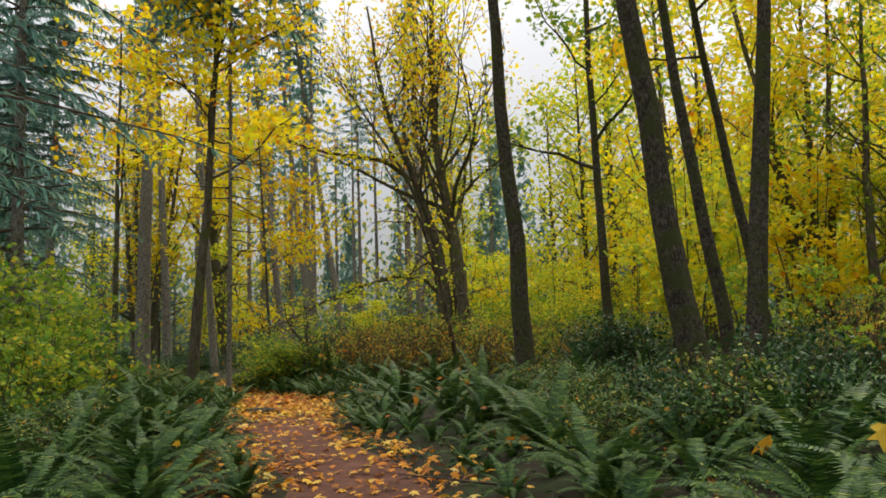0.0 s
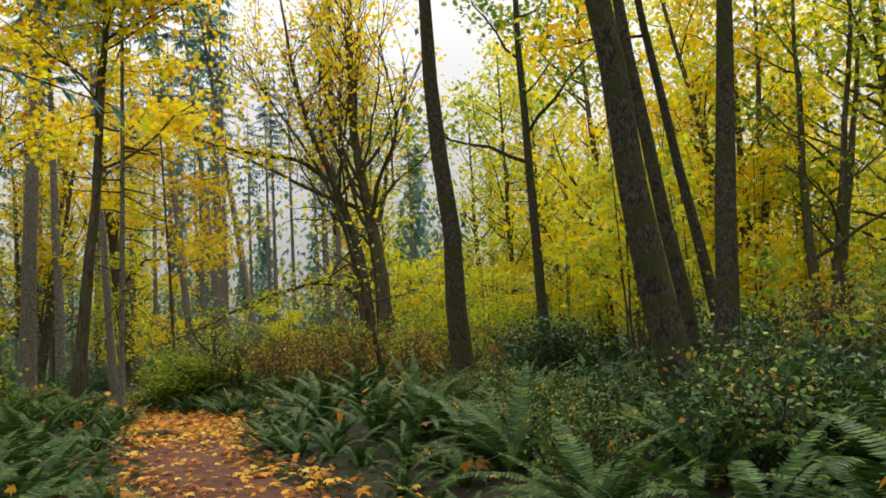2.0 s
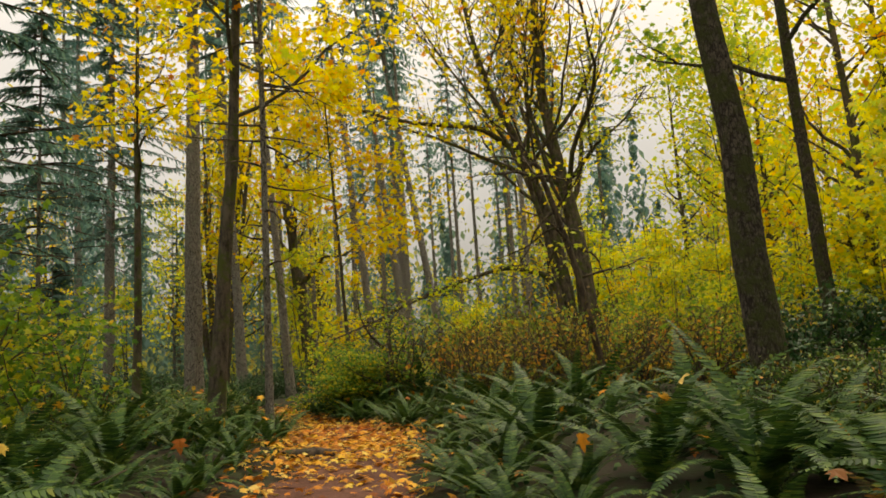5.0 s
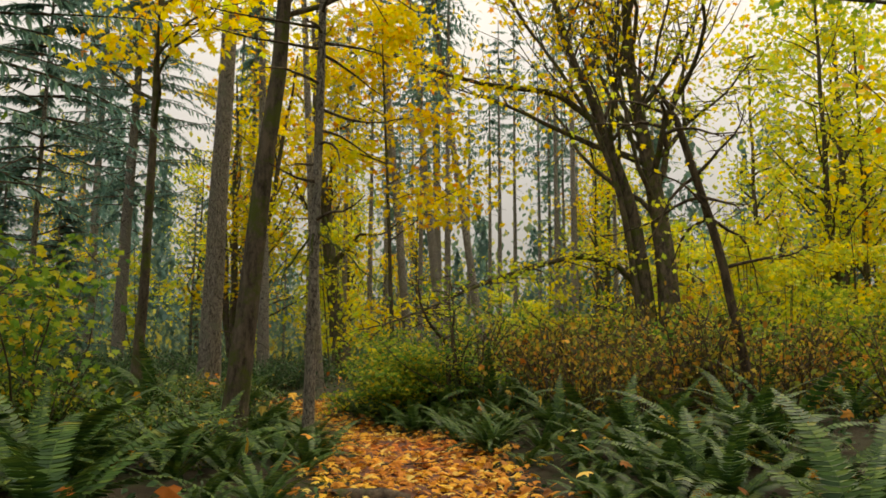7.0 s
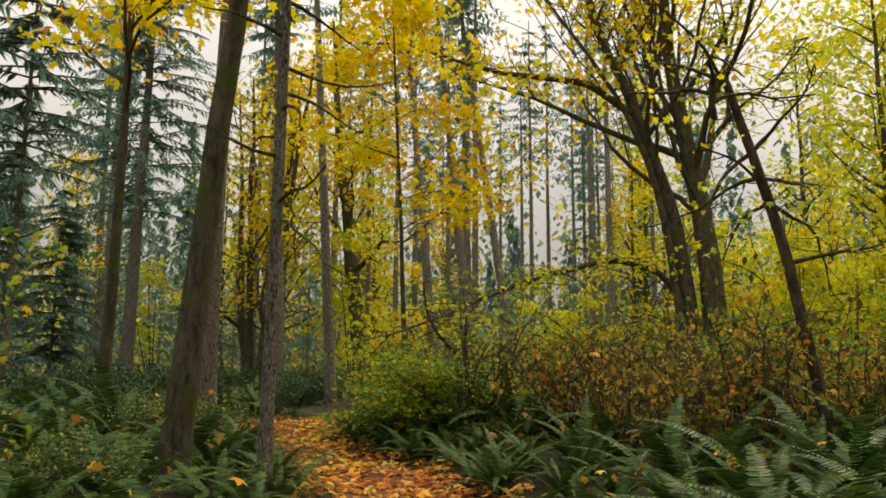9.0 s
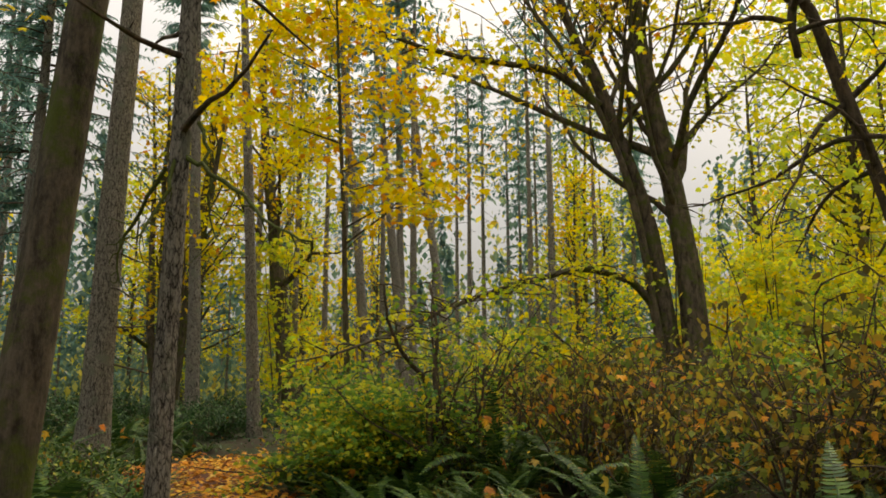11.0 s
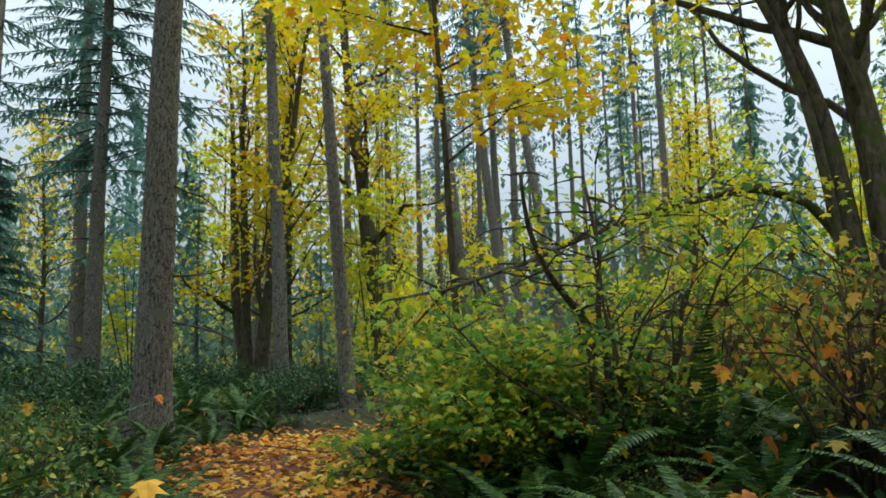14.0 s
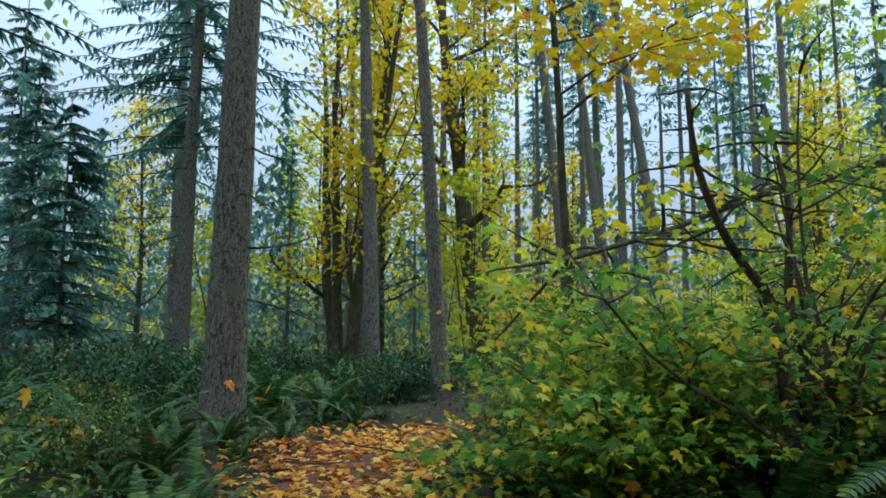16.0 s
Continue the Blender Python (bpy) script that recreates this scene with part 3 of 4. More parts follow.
broadleaf((-5.82, 18.45), (0.05, 0.02), 12, 0.28, 31, MAT_YELLOW, 0.42, 16, 3.2, 8, 0.17, label="dark forked maple with mossy trunk beside the trail", apart=True)
broadleaf((1.46, 14.2), (-0.038, 0.071), 15, 0.36, 32, MAT_LIME, 0.62, 12, 2.6, 8, 0.17, bark=MAT_ALDER, name="alder_tree", label="leaning alder with mottled dark bark and yellow-green leaves", apart=True)
broadleaf((3.04, 9.4), (-0.119, 0.007), 14, 0.33, 33, MAT_LIME, 0.58, 12, 2.6, 8, 0.17, bark=MAT_ALDER, name="alder_tree", label="thick leaning alder with mottled mossy bark", apart=True)
broadleaf((4.2, 11.29), (0.127, 0.084), 14, 0.30, 34, MAT_LIME, 0.55, 12, 2.4, 8, 0.17, bark=MAT_ALDER, name="alder_tree", label="upright alder with lichen-spotted mossy bark", apart=True)
broadleaf((4.5, 12.2), (-0.12, 0.04), 14, 0.23, 35, MAT_YELLOW, 0.5, 12, 2.4, 8, 0.17, bark=MAT_ALDER, name="alder_tree", label="slim leaning alder with yellow leaves", apart=True)
broadleaf((6.6, 15.7), (-0.14, 0.05), 15, 0.24, 36, MAT_YELLOW, 0.45, 12, 2.6, 8, 0.17, bark=MAT_ALDER, name="alder_tree", label="slim leaning alder with yellow leaves", apart=True)
broadleaf((11.9, 24.3), (-0.04, 0.02), 13, 0.42, 37, MAT_YELLOW, 0.2, 24, 3.8, 7, 0.18, stems=3, label="dark many-stemmed maple with yellow leaves", apart=True, up=1.3)
broadleaf((11.4, 20.6), (0.03, 0.0), 11, 0.4, 38, MAT_GREEN, 0.2, 24, 3.2, 3, 0.16, stems=3, label="dark bare-branched many-stemmed maple", apart=True, up=1.4)
broadleaf((4.46, 21.3), (-0.002, 0.056), 19, 0.27, 39, MAT_GREEN, 0.3, 16, 3.0, 8, 0.17, bark=MAT_ALDER, name="alder_tree", label="slender tall alder with green leaves and ivy at its foot", apart=True)
broadleaf((-11.8, 45.0), (-0.109, 0.0), 17, 0.74, 40, MAT_YELLOW, 0.3, 18, 3.8, 9, 0.2, label="dark leaning maple with a mossy trunk and golden leaves", apart=True)
broadleaf((-6.1, 28.6), (-0.03, -0.06), 11, 0.13, 43, MAT_YELLOW, 0.34, 16, 2.6, 9, 0.17, label="slender maple with a full golden crown behind the vine maple", apart=True, up=0.5)
broadleaf((-9.2, 22.3), (0.02, 0.0), 11, 0.2, 45, MAT_YELLOW, 0.45, 16, 2.8, 4, 0.18, label="maple with a slim dark trunk and golden leaves", apart=True, up=0.5)
broadleaf((-15.3, 40.5), (-0.05, 0.0), 13, 0.5, 44, MAT_YELLOW, 0.16, 30, 3.6, 5, 0.2, stems=4, label="many-stemmed maple with mossy upswept limbs and golden leaves", apart=True, up=1.8)


def through_points(points, origin, steps, rng, wobble):
    """A smooth crooked line through a few places of the world, taken from the foot of its tree."""
    p = np.array(points, float) - np.array(origin)
    u = np.arange(len(p))
    v = np.linspace(0, len(p) - 1, steps)
    line = np.array([[np.interp(w, u, p[:, c]) for c in range(3)] for w in v])
    line[1:-1] = 0.25 * line[:-2] + 0.5 * line[1:-1] + 0.25 * line[2:]
    line[1:] += np.cumsum(rng.normal(0, wobble, (steps - 1, 3)), axis=0) * 0.4
    return line


def big_maple():
    """The great maple: an upright stem, two that lean away from it, upswept limbs and long arching ones."""
    rng = np.random.default_rng(77)
    root = tagged(new("big_maple_tree"), "great many-stemmed maple with dark mossy bark, arching limbs and yellow leaves", "tree")
    x, y = 0.6, 32.65
    root.location = (x, y, gz(x, y) - 0.1)
    tips, low_tips = [], []
    twigs = Tubes()
    stems = (([(0.90, 32.6, 0.0), (0.84, 32.6, 2.0), (0.80, 32.6, 3.8), (0.65, 32.65, 5.4), (0.45, 32.65, 7.0), (0.12, 32.7, 8.6), (-0.05, 32.8, 10.4), (0.02, 32.8, 13.0), (0.10, 32.9, 16.0), (0.20, 33.0, 19.5)], 0.36, 24, 0.30),
             ([(0.42, 32.7, 0.0), (0.34, 32.7, 1.9), (0.09, 32.7, 4.45), (-0.28, 32.6, 6.06), (-0.68, 32.6, 7.3), (-1.09, 32.5, 8.6), (-1.72, 32.4, 9.9), (-2.3, 32.3, 12.2), (-2.7, 32.2, 15.5)], 0.27, 16, 0.42),
             ([(0.12, 32.4, 0.0), (0.03, 32.4, 2.0), (-0.15, 32.4, 3.3), (-0.54, 32.3, 5.9), (-1.25, 32.2, 7.9), (-2.08, 32.1, 9.4), (-3.14, 32.0, 10.9), (-4.3, 31.9, 13.0)], 0.13, 9, 0.5))
    for points, thick, count, first in stems:
        line = through_points(points, root.location, 22, rng, 0.035)
        u = np.linspace(0, 1, 22)
        rad = thick * (1 - 0.85 * u)
        trunk = Tubes()
        trunk.add(line, rad, 18, 0.06, 0.35, rng)
        part("trunk", trunk.mesh("trunk", MAT_MAPLE), root)
        for i in range(count):
            f = first + (0.97 - first) * (i + rng.uniform(0, 0.7)) / count
            p = np.array([np.interp(f, u, line[:, c]) for c in range(3)])
            r0 = np.interp(f, u, rad) * rng.uniform(0.28, 0.5)
            a = rng.uniform(0, 2 * np.pi)
            length = 7.6 * (1.1 - 0.6 * f) * rng.uniform(0.7, 1.2)
            limb = Tubes()
            pts, way = bend(p, (np.cos(a), np.sin(a) * 0.8, rng.uniform(0.5, 2.0)), length, 9, rng, 0.13, 0.05)
            limb.add(pts, np.linspace(r0, r0 * 0.2, len(pts)), 8, 0.05, 0, rng)
            part("limb", limb.mesh("limb", MAT_MAPLE), root)
            for j in range(9):
                q = pts[rng.integers(2, len(pts))]
                b = rng.uniform(0, 2 * np.pi)
                tw, _w = bend(q, np.array([np.cos(b) * 0.7, np.sin(b) * 0.7, rng.uniform(-0.1, 1.1)]) + way * 0.9, length * rng.uniform(0.25, 0.5), 5, rng, 0.16, 0.02)
                twigs.add(tw, np.linspace(max(r0 * 0.22, 0.016), 0.006, len(tw)), 4)
                tips.extend(tw[2:])
    for points, thick, label, leafy, start in (
            (LOW_LIMB, 0.11, "long low arching mossy limb", low_tips, 8),
            (HIGH_LIMB, 0.11, "long level limb with drooping leafy twigs", tips, 5),
            (SIDE_LIMB, 0.10, "crooked bare side limb", low_tips, 12),
            (SIDE_FORK, 0.06, "upright fork of the crooked side limb", low_tips, 14)):
        fine = through_points(points, root.location, 26, rng, 0.025)
        limb = Tubes()
        limb.add(fine, np.linspace(thick, 0.016, len(fine)), 8, 0.08, 0, rng)
        part("limb", limb.mesh("limb", MAT_MAPLE), root, label)
        for q in fine[start:]:
            for _ in range(3):
                b = rng.uniform(0, 2 * np.pi)
                tw, _w = bend(q, (np.cos(b), np.sin(b), rng.uniform(-0.3, 0.5)), rng.uniform(0.5, 1.4), 4, rng, 0.2, -0.03)
                twigs.add(tw, np.linspace(0.018, 0.005, len(tw)), 4)
                leafy.extend(tw[2:])
    part("twig_work", twigs.mesh("twig_work", MAT_MAPLE), root, kind="stuff")
    part("crown", spray("crown", LOBED, tips, 3, 0.34, 0.19, MAT_YELLOW, rng, 0.3), root, kind="stuff")
    part("crown", spray("crown", LOBED, low_tips, 4, 0.2, 0.13, MAT_LIME, rng, 0.3), root, "yellow-green leaves of the low limbs", "stuff")
    return root


HIGH_LIMB = [(-1.1, 32.5, 8.0), (-2.2, 32.2, 8.85), (-3.9, 32.0, 9.1), (-5.3, 31.8, 9.4), (-7.0, 31.6, 10.1), (-8.2, 31.4, 10.1)]
SIDE_LIMB = [(0.45, 32.65, 6.9), (0.80, 32.6, 7.0), (1.22, 32.6, 7.5), (1.56, 32.6, 7.9), (2.57, 32.5, 8.6), (3.43, 32.4, 9.7)]
SIDE_FORK = [(1.40, 32.6, 7.7), (1.35, 32.6, 8.6), (1.42, 32.7, 10.2), (1.2, 32.8, 12.0)]
LOW_LIMB = [(0.00, 32.45, 2.80), (-0.10, 32.50, 3.30), (-0.67, 32.14, 3.83), (-1.65, 31.42, 3.99), (-3.04, 29.97, 3.45), (-4.05, 28.42, 2.95), (-4.82, 26.64, 2.33), (-5.45, 24.61, 1.83)]
big_maple()


def broken_maple():
    """A snapped maple: one crooked dark stem that hooks over at its broken top, with bare drooping branches."""
    rng = np.random.default_rng(78)
    root = tagged(new("broken_maple"), "snapped maple with a hooked top and dark bare drooping branches", "tree")
    root.location = (0.45, 21.0, gz(0.45, 21.0) - 0.08)
    line = through_points([(0.45, 21, 0.1), (0.32, 21, 1.0), (0.2, 21, 1.7), (0.02, 21, 2.7), (-0.2, 21, 3.5), (-0.38, 21, 4.2), (-0.50, 21, 4.62), (-0.64, 20.98, 4.66), (-0.68, 20.95, 4.35), (-0.64, 20.95, 4.1)], root.location, 24, rng, 0.012)
    trunk = Tubes()
    trunk.add(line, np.linspace(0.075, 0.035, 24), 12, 0.12, 0.25, rng)
    part("trunk", trunk.mesh("trunk", MAT_DEAD), root)
    tips, twigs = [], Tubes()
    for i in range(13):
        q = line[rng.integers(7, 22)]
        a = rng.uniform(0, 2 * np.pi)
        pts, way = bend(q, (np.cos(a), np.sin(a) * 0.6, rng.uniform(-0.3, 0.7)), rng.uniform(0.8, 1.9), 8, rng, 0.16, -0.06)
        branch = Tubes()
        branch.add(pts, np.linspace(0.028, 0.006, len(pts)), 6, 0.1, 0, rng)
        part("branch", branch.mesh("branch", MAT_DEAD), root)
        for v in pts[2:]:
            tw, _w = bend(v, (rng.normal(), rng.normal(), rng.uniform(-0.8, 0.4)), rng.uniform(0.2, 0.6), 3, rng, 0.25, -0.05)
            twigs.add(tw, np.linspace(0.008, 0.003, len(tw)), 4)
            tips.append(tw[-1])
    part("twig_work", twigs.mesh("twig_work", MAT_DEAD), root, kind="stuff")
    part("foliage", spray("foliage", LOBED, tips, 2, 0.2, 0.10, MAT_LIME, rng, 0.3), root, kind="stuff")


broken_maple()

# ---- undergrowth shrubs with a place of their own ----
shrub((-4.05, 24.5), 51, 1.95, 1.1, 18, MAT_VINE, 0.062, 15, MAPLE, "vine_maple", "vine maple shrub with dark crooked stems and yellow-green leaves", (-0.38, -0.1), spread=0.22, flat=0.13, sag=-0.10, droop=0.25)
shrub((-4.75, 24.2), 52, 1.35, 0.85, 14, MAT_VINE, 0.062, 15, MAPLE, "vine_maple", "low vine maple with bright green and yellow leaves", (-0.25, -0.2), spread=0.22, flat=0.13, sag=-0.09, droop=0.25)
shrub((-5.5, 26.3), 54, 1.7, 0.9, 12, MAT_VINE, 0.07, 12, MAPLE, "vine_maple", "low vine maple with bright green and yellow leaves", (-0.2, -0.1), spread=0.22, flat=0.13, sag=-0.08, droop=0.25)
crooked = shrub((-3.8, 23.9), 53, 2.3, 1.0, 14, MAT_VINE, 0.07, 3, MAPLE, "vine_maple", "vine maple with thick dark crooked stems and few leaves", spread=0.2, flat=0.3)
for k, points in enumerate(([(-4.02, 23.7, 0.1), (-4.12, 23.8, 0.7), (-4.15, 23.95, 1.2), (-4.19, 24.05, 1.55), (-4.40, 23.7, 1.78), (-4.55, 23.4, 2.1), (-4.6, 23.3, 2.6)],
                            [(-3.92, 23.75, 0.1), (-4.0, 23.85, 0.8), (-4.1, 23.95, 1.5), (-4.05, 24.0, 2.0), (-4.15, 24.1, 2.7)],
                            [(-3.8, 23.7, 0.1), (-3.75, 23.7, 0.7), (-3.55, 23.6, 1.2), (-3.5, 23.5, 1.7)])):
    stem_rng = np.random.default_rng(530 + k)
    line = through_points(points, crooked.location, 16, stem_rng, 0.02)
    stem = Tubes()
    stem.add(line, np.linspace((0.05, 0.042, 0.03)[k], 0.012, 16), 9, 0.14, 0.2, stem_rng)
    for v in line[5:]:
        for _ in range(2):
            stem.add(bend(v, (stem_rng.normal(), stem_rng.normal(), stem_rng.uniform(-0.3, 0.5)), stem_rng.uniform(0.2, 0.6), 5, stem_rng, 0.22)[0], np.linspace(0.011, 0.003, 6), 5)
    part("stem", stem.mesh("stem", MAT_DEAD), crooked, "thick dark crooked stem")

rng = np.random.default_rng(5)
rust = [shrub((-2.4 + 1.3 * i, 23.2 + i), 60 + i, 1.55, 0.9, (26, 18, 22)[i], MAT_RUST, (0.07, 0.085, 0.075)[i], (2, 1, 2)[i], (OVAL, LOBED, OVAL)[i], "dry_shrub", "dry salmonberry thicket with rusty withered leaves", group="dry shrubs", spread=0.1, flat=1.0, droop=0.9) for i in range(3)]
MAT_BERRY = leaf_material("snowberry_leaves", [(0, (0.035, 0.085, 0.02)), (0.5, (0.07, 0.14, 0.03)), (0.8, (0.16, 0.22, 0.04)), (0.95, (0.36, 0.34, 0.05)), (1, (0.5, 0.22, 0.03))], 0.2, 0.5)
berry = [shrub((2.3 + 0.9 * i, 6.6 + 1.5 * i), 75 + i, (0.95, 0.7)[i], 0.6, 13, MAT_BERRY, (0.042, 0.038)[i], (7, 8)[i], OVAL * np.array([1.25, 1]), "snowberry_bush", "low leafy bush with small green and yellowing leaves", group="low bushes", spread=0.11, flat=0.6) for i in range(2)]
salal = [shrub((5.0 + i, 12.8 + i), 70 + i, 1.2, 0.9, 12, MAT_SALAL, 0.085, 5, OVAL, "salal_shrub", "dark glossy evergreen salal shrub", group="evergreen shrubs", spread=0.13) for i in range(3)]
green = [shrub((-8.0 - i, 12.5 + i), 80 + i, 2.6, 1.4, 10, (MAT_GREEN, MAT_VINE, MAT_GREEN)[i], 0.13, 5, LOBED, "leafy_shrub", "tall shrub with green and lime leaves", group="leafy shrubs", spread=0.2) for i in range(3)]
young = [broadleaf((6.0 + 2 * i, 19.5 + i), (0.02 * i - 0.02, 0), 6.5, 0.09, 90 + i, (MAT_LIME, MAT_LIME, MAT_YELLOW, MAT_LIME)[i], 0.12, 10, 1.5, 5, 0.19, name="young_maple",
                   label="young maple with thin dark stems and yellow leaves", stems=3, twigs=3, group="young maples", up=1.1, spread=0.3) for i in range(4)]
far_maple = [broadleaf((10 + 6 * i, 33 + 3 * i), (0.03 * (i - 1), 0), 19, 0.4, 100 + i, (MAT_YELLOW, MAT_LIME, MAT_LIME)[i], 0.14, 26, 4.4, 4, 0.26,
                       label="yellow maple in the wood", twigs=4, group="maples in the wood", shape=OVAL * np.array([1.4, 1]), spread=0.6) for i in range(3)]
far_fir = [fir((-24 - 4 * i, 44 + 5 * i), (0.0, 0), 27, 0.46, 110 + i, 0.16, 26, 3.2, 6, group="firs in the wood", label="fir with dark drooping boughs in the wood", dense=8, apart=False, boughs=False, broad=1.5) for i in range(2)]
bare_fir = fir((-16, 52), (0.0, 0), 28, 0.42, 113, 0.62, 14, 2.4, 8, group="firs in the wood", label="tall bare fir trunk in the wood", dense=6, apart=False, boughs=False, broad=1.7)


def strew(protos, count, area, gap, between, size, seed, turn=True, keep=None):
    """Copies of the given things at random places of an area, clear of the trail and of each other."""
    r = np.random.default_rng(seed)
    done = [(p.location.x, p.location.y) for p in protos]
    tries = 0
    made = 0
    while made < count and tries < count * 40:
        tries += 1
        x, y = r.uniform(area[0], area[1]), r.uniform(area[2], area[3])
        if not clear(x, y, gap) or (keep and not keep(x, y)):
            continue
        if min((math.hypot(x - a, y - b) for a, b in done), default=9) < between:
            continue
        done.append((x, y))
        p = protos[r.integers(len(protos))]
        s = r.uniform(*size)
        c = copy_thing(p, pose(x, y, gz(x, y) - 0.06, 0, 0, r.uniform(0, 360)))
        c.scale = (s, s, s * r.uniform(0.9, 1.1))
        made += 1
    return made


def off_maple(x, y):
    """Keeps the view to the great maple open."""
    return not (abs(x - 0.03 * (y - 10)) < 4.5 and y < 37) and not (-6 < x < 3 and y < 40)


# the wood in front and to the sides, then all round
strew(far_maple, 23, (0, 34, 28, 66), 8, 3.6, (0.7, 1.1), 201, keep=off_maple)
strew(far_maple, 7, (-26, -12, 44, 70), 7, 5.0, (0.6, 0.9), 202)
strew(far_maple, 14, (-44, 40, -34, 24), 13, 5.0, (0.8, 1.1), 203)
strew([bare_fir], 32, (-24, 2, 46, 84), 8, 2.6, (0.7, 1.15), 204)
strew(far_fir, 44, (-56, -21, 24, 74), 9, 2.8, (0.26, 0.5), 205)
strew(far_fir, 4, (-22, -14, 42, 56), 6.5, 3.5, (0.28, 0.4), 219)
strew(far_fir, 12, (-8, 40, 62, 84), 9, 4.0, (0.7, 1.1), 206)
strew(far_fir, 10, (-44, 40, -38, 14), 13, 6.0, (0.8, 1.1), 207)
strew(young, 40, (4, 26, 15, 40), 4.5, 1.5, (0.7, 1.25), 208, keep=lambda x, y: y > 17 and off_maple(x, y))
strew(young, 7, (-21, -11, 41, 56), 4.5, 2.0, (0.7, 1.2), 209)
strew(young, 14, (-5, 7, 34, 46), 4.0, 1.8, (0.6, 1.0), 210)
strew(green, 24, (-20, -5.5, 7, 26), 4.7, 1.3, (0.55, 1.05), 211)
for x, y, turn, size in ((-6.4, 12.0, 20, 0.8), (-7.4, 14.2, 140, 1.0), (-6.9, 16.2, 250, 0.75), (-8.6, 15.6, 300, 1.05), (-8.8, 18.4, 70, 0.9), (-5.6, 10.4, 190, 0.6)):
    copy_thing(green[int(turn) % 3], pose(x, y, gz(x, y) - 0.05, 0, 0, turn)).scale = (size, size, size)
strew(green, 12, (6, 16, 8, 18), 4.0, 1.5, (0.6, 1.0), 212)
strew(rust, 52, (-3.4, 5, 20.5, 31), 1.9, 0.65, (0.55, 1.25), 213)
strew(green, 20, (-3, 6, 23, 32), 2.4, 1.2, (0.45, 0.95), 217, keep=lambda x, y: y < 27 or not -1.0 < x < 1.5)
strew(young, 12, (-4, 6, 27, 36), 2.4, 1.3, (0.4, 0.62), 221, keep=lambda x, y: not -1.3 < x < 1.8)
for x, y, turn, size in ((7.2, 39.0, 40, 0.8), (12.5, 26.0, 100, 0.8), (10.0, 46.0, 220, 1.0), (14.5, 21.5, 10, 0.85)):
    copy_thing(far_maple[1 + int(turn) % 2], pose(x, y, gz(x, y) - 0.05, 0, 0, turn)).scale = (size, size, size)
strew(berry, 32, (0.9, 6.5, 3, 15), 1.75, 0.6, (0.5, 0.95), 222)
strew(berry, 20, (-8, -1.6, 3, 17), 1.9, 0.7, (0.6, 1.0), 223)
strew(berry, 26, (-12, -3, 19, 32), 1.5, 0.7, (0.5, 0.9), 224)
strew(rust, 12, (6, 14, 9, 18), 3.0, 1.2, (0.6, 1.0), 214)
strew(salal, 44, (-24, -5, 22, 44), 1.9, 1.1, (0.5, 0.95), 215)
strew(salal, 26, (1.9, 8, 6.0, 17), 2.8, 0.9, (0.45, 0.9), 216)
for x, y, turn, size in ((4.2, 20.6, 30, 1.35), (4.95, 20.3, 150, 1.25), (3.6, 19.9, 260, 1.15), (3.5, 10.2, 80, 0.9), (2.6, 10.3, 200, 0.8)):
    copy_thing(salal[int(turn) % 3], pose(x, y, gz(x, y) - 0.04, 0, 0, turn)).scale = (size, size, size)
strew(salal, 26, (-16, -9.6, 28, 38), 1.25, 0.85, (0.5, 0.95), 218)


def far_woods():
    """The wood's far edge all round, a mass of leaves and trunks that nobody could count."""
    r = np.random.default_rng(61)
    n = 70000
    a = r.uniform(0, 2 * np.pi, n)
    d = r.uniform(78, 112, n)
    h = np.abs(r.normal(0, 1, n)) * 12 * (0.7 + 0.6 * np.sin(a * 23) ** 2)
    pos = np.column_stack([-3 + d * np.cos(a), 18 + d * np.sin(a), h + 0.6])
    me = leaves_mesh("far_woods", outline([(0, 0), (0.34, 0.45), (0, 1.0)]), pos, r.uniform(0.5, 1.3, n), r.uniform(0, 2 * np.pi, n), r.uniform(0.3, 1.6, n), MAT_FAR, 0.2)
    tagged(new("far_woods", me), "hazy green and yellow mass of distant trees", "woods", kind="stuff")


def far_firs():
    """Ranks of firs beyond the near wood, dim and blue-green from the haze in their colour, all in one mass."""
    r = np.random.default_rng(62)
    pos, size = [], []
    for _ in range(320):
        a, d = r.uniform(0, 2 * np.pi), r.uniform(54, 80)
        tall, wide = r.uniform(11, 22), r.uniform(1.8, 3.2)
        h = 0.8 + (tall - 0.8) * r.uniform(0, 1, 380) ** 1.25
        rad = wide * (1 - h / tall * 0.93) * np.sqrt(r.uniform(0, 1, 380))
        b = r.uniform(0, 2 * np.pi, 380)
        pos.append(np.column_stack([-4 + d * np.cos(a) + rad * np.cos(b), 18 + d * np.sin(a) + rad * np.sin(b), h]))
        size.append(r.uniform(0.5, 1.1, 380))
    pos, size = np.concatenate(pos), np.concatenate(size)
    n = len(pos)
    me = leaves_mesh("far_firs", outline([(0, 0), (0.24, 0.4), (0, 1.0)]), pos, size, r.uniform(0, 2 * np.pi, n), r.uniform(0.2, 1.3, n), MAT_HAZY, 0.2)
    tagged(new("far_firs", me), "dim blue-green ranks of distant firs with haze painted into their colour", "woods", kind="stuff")


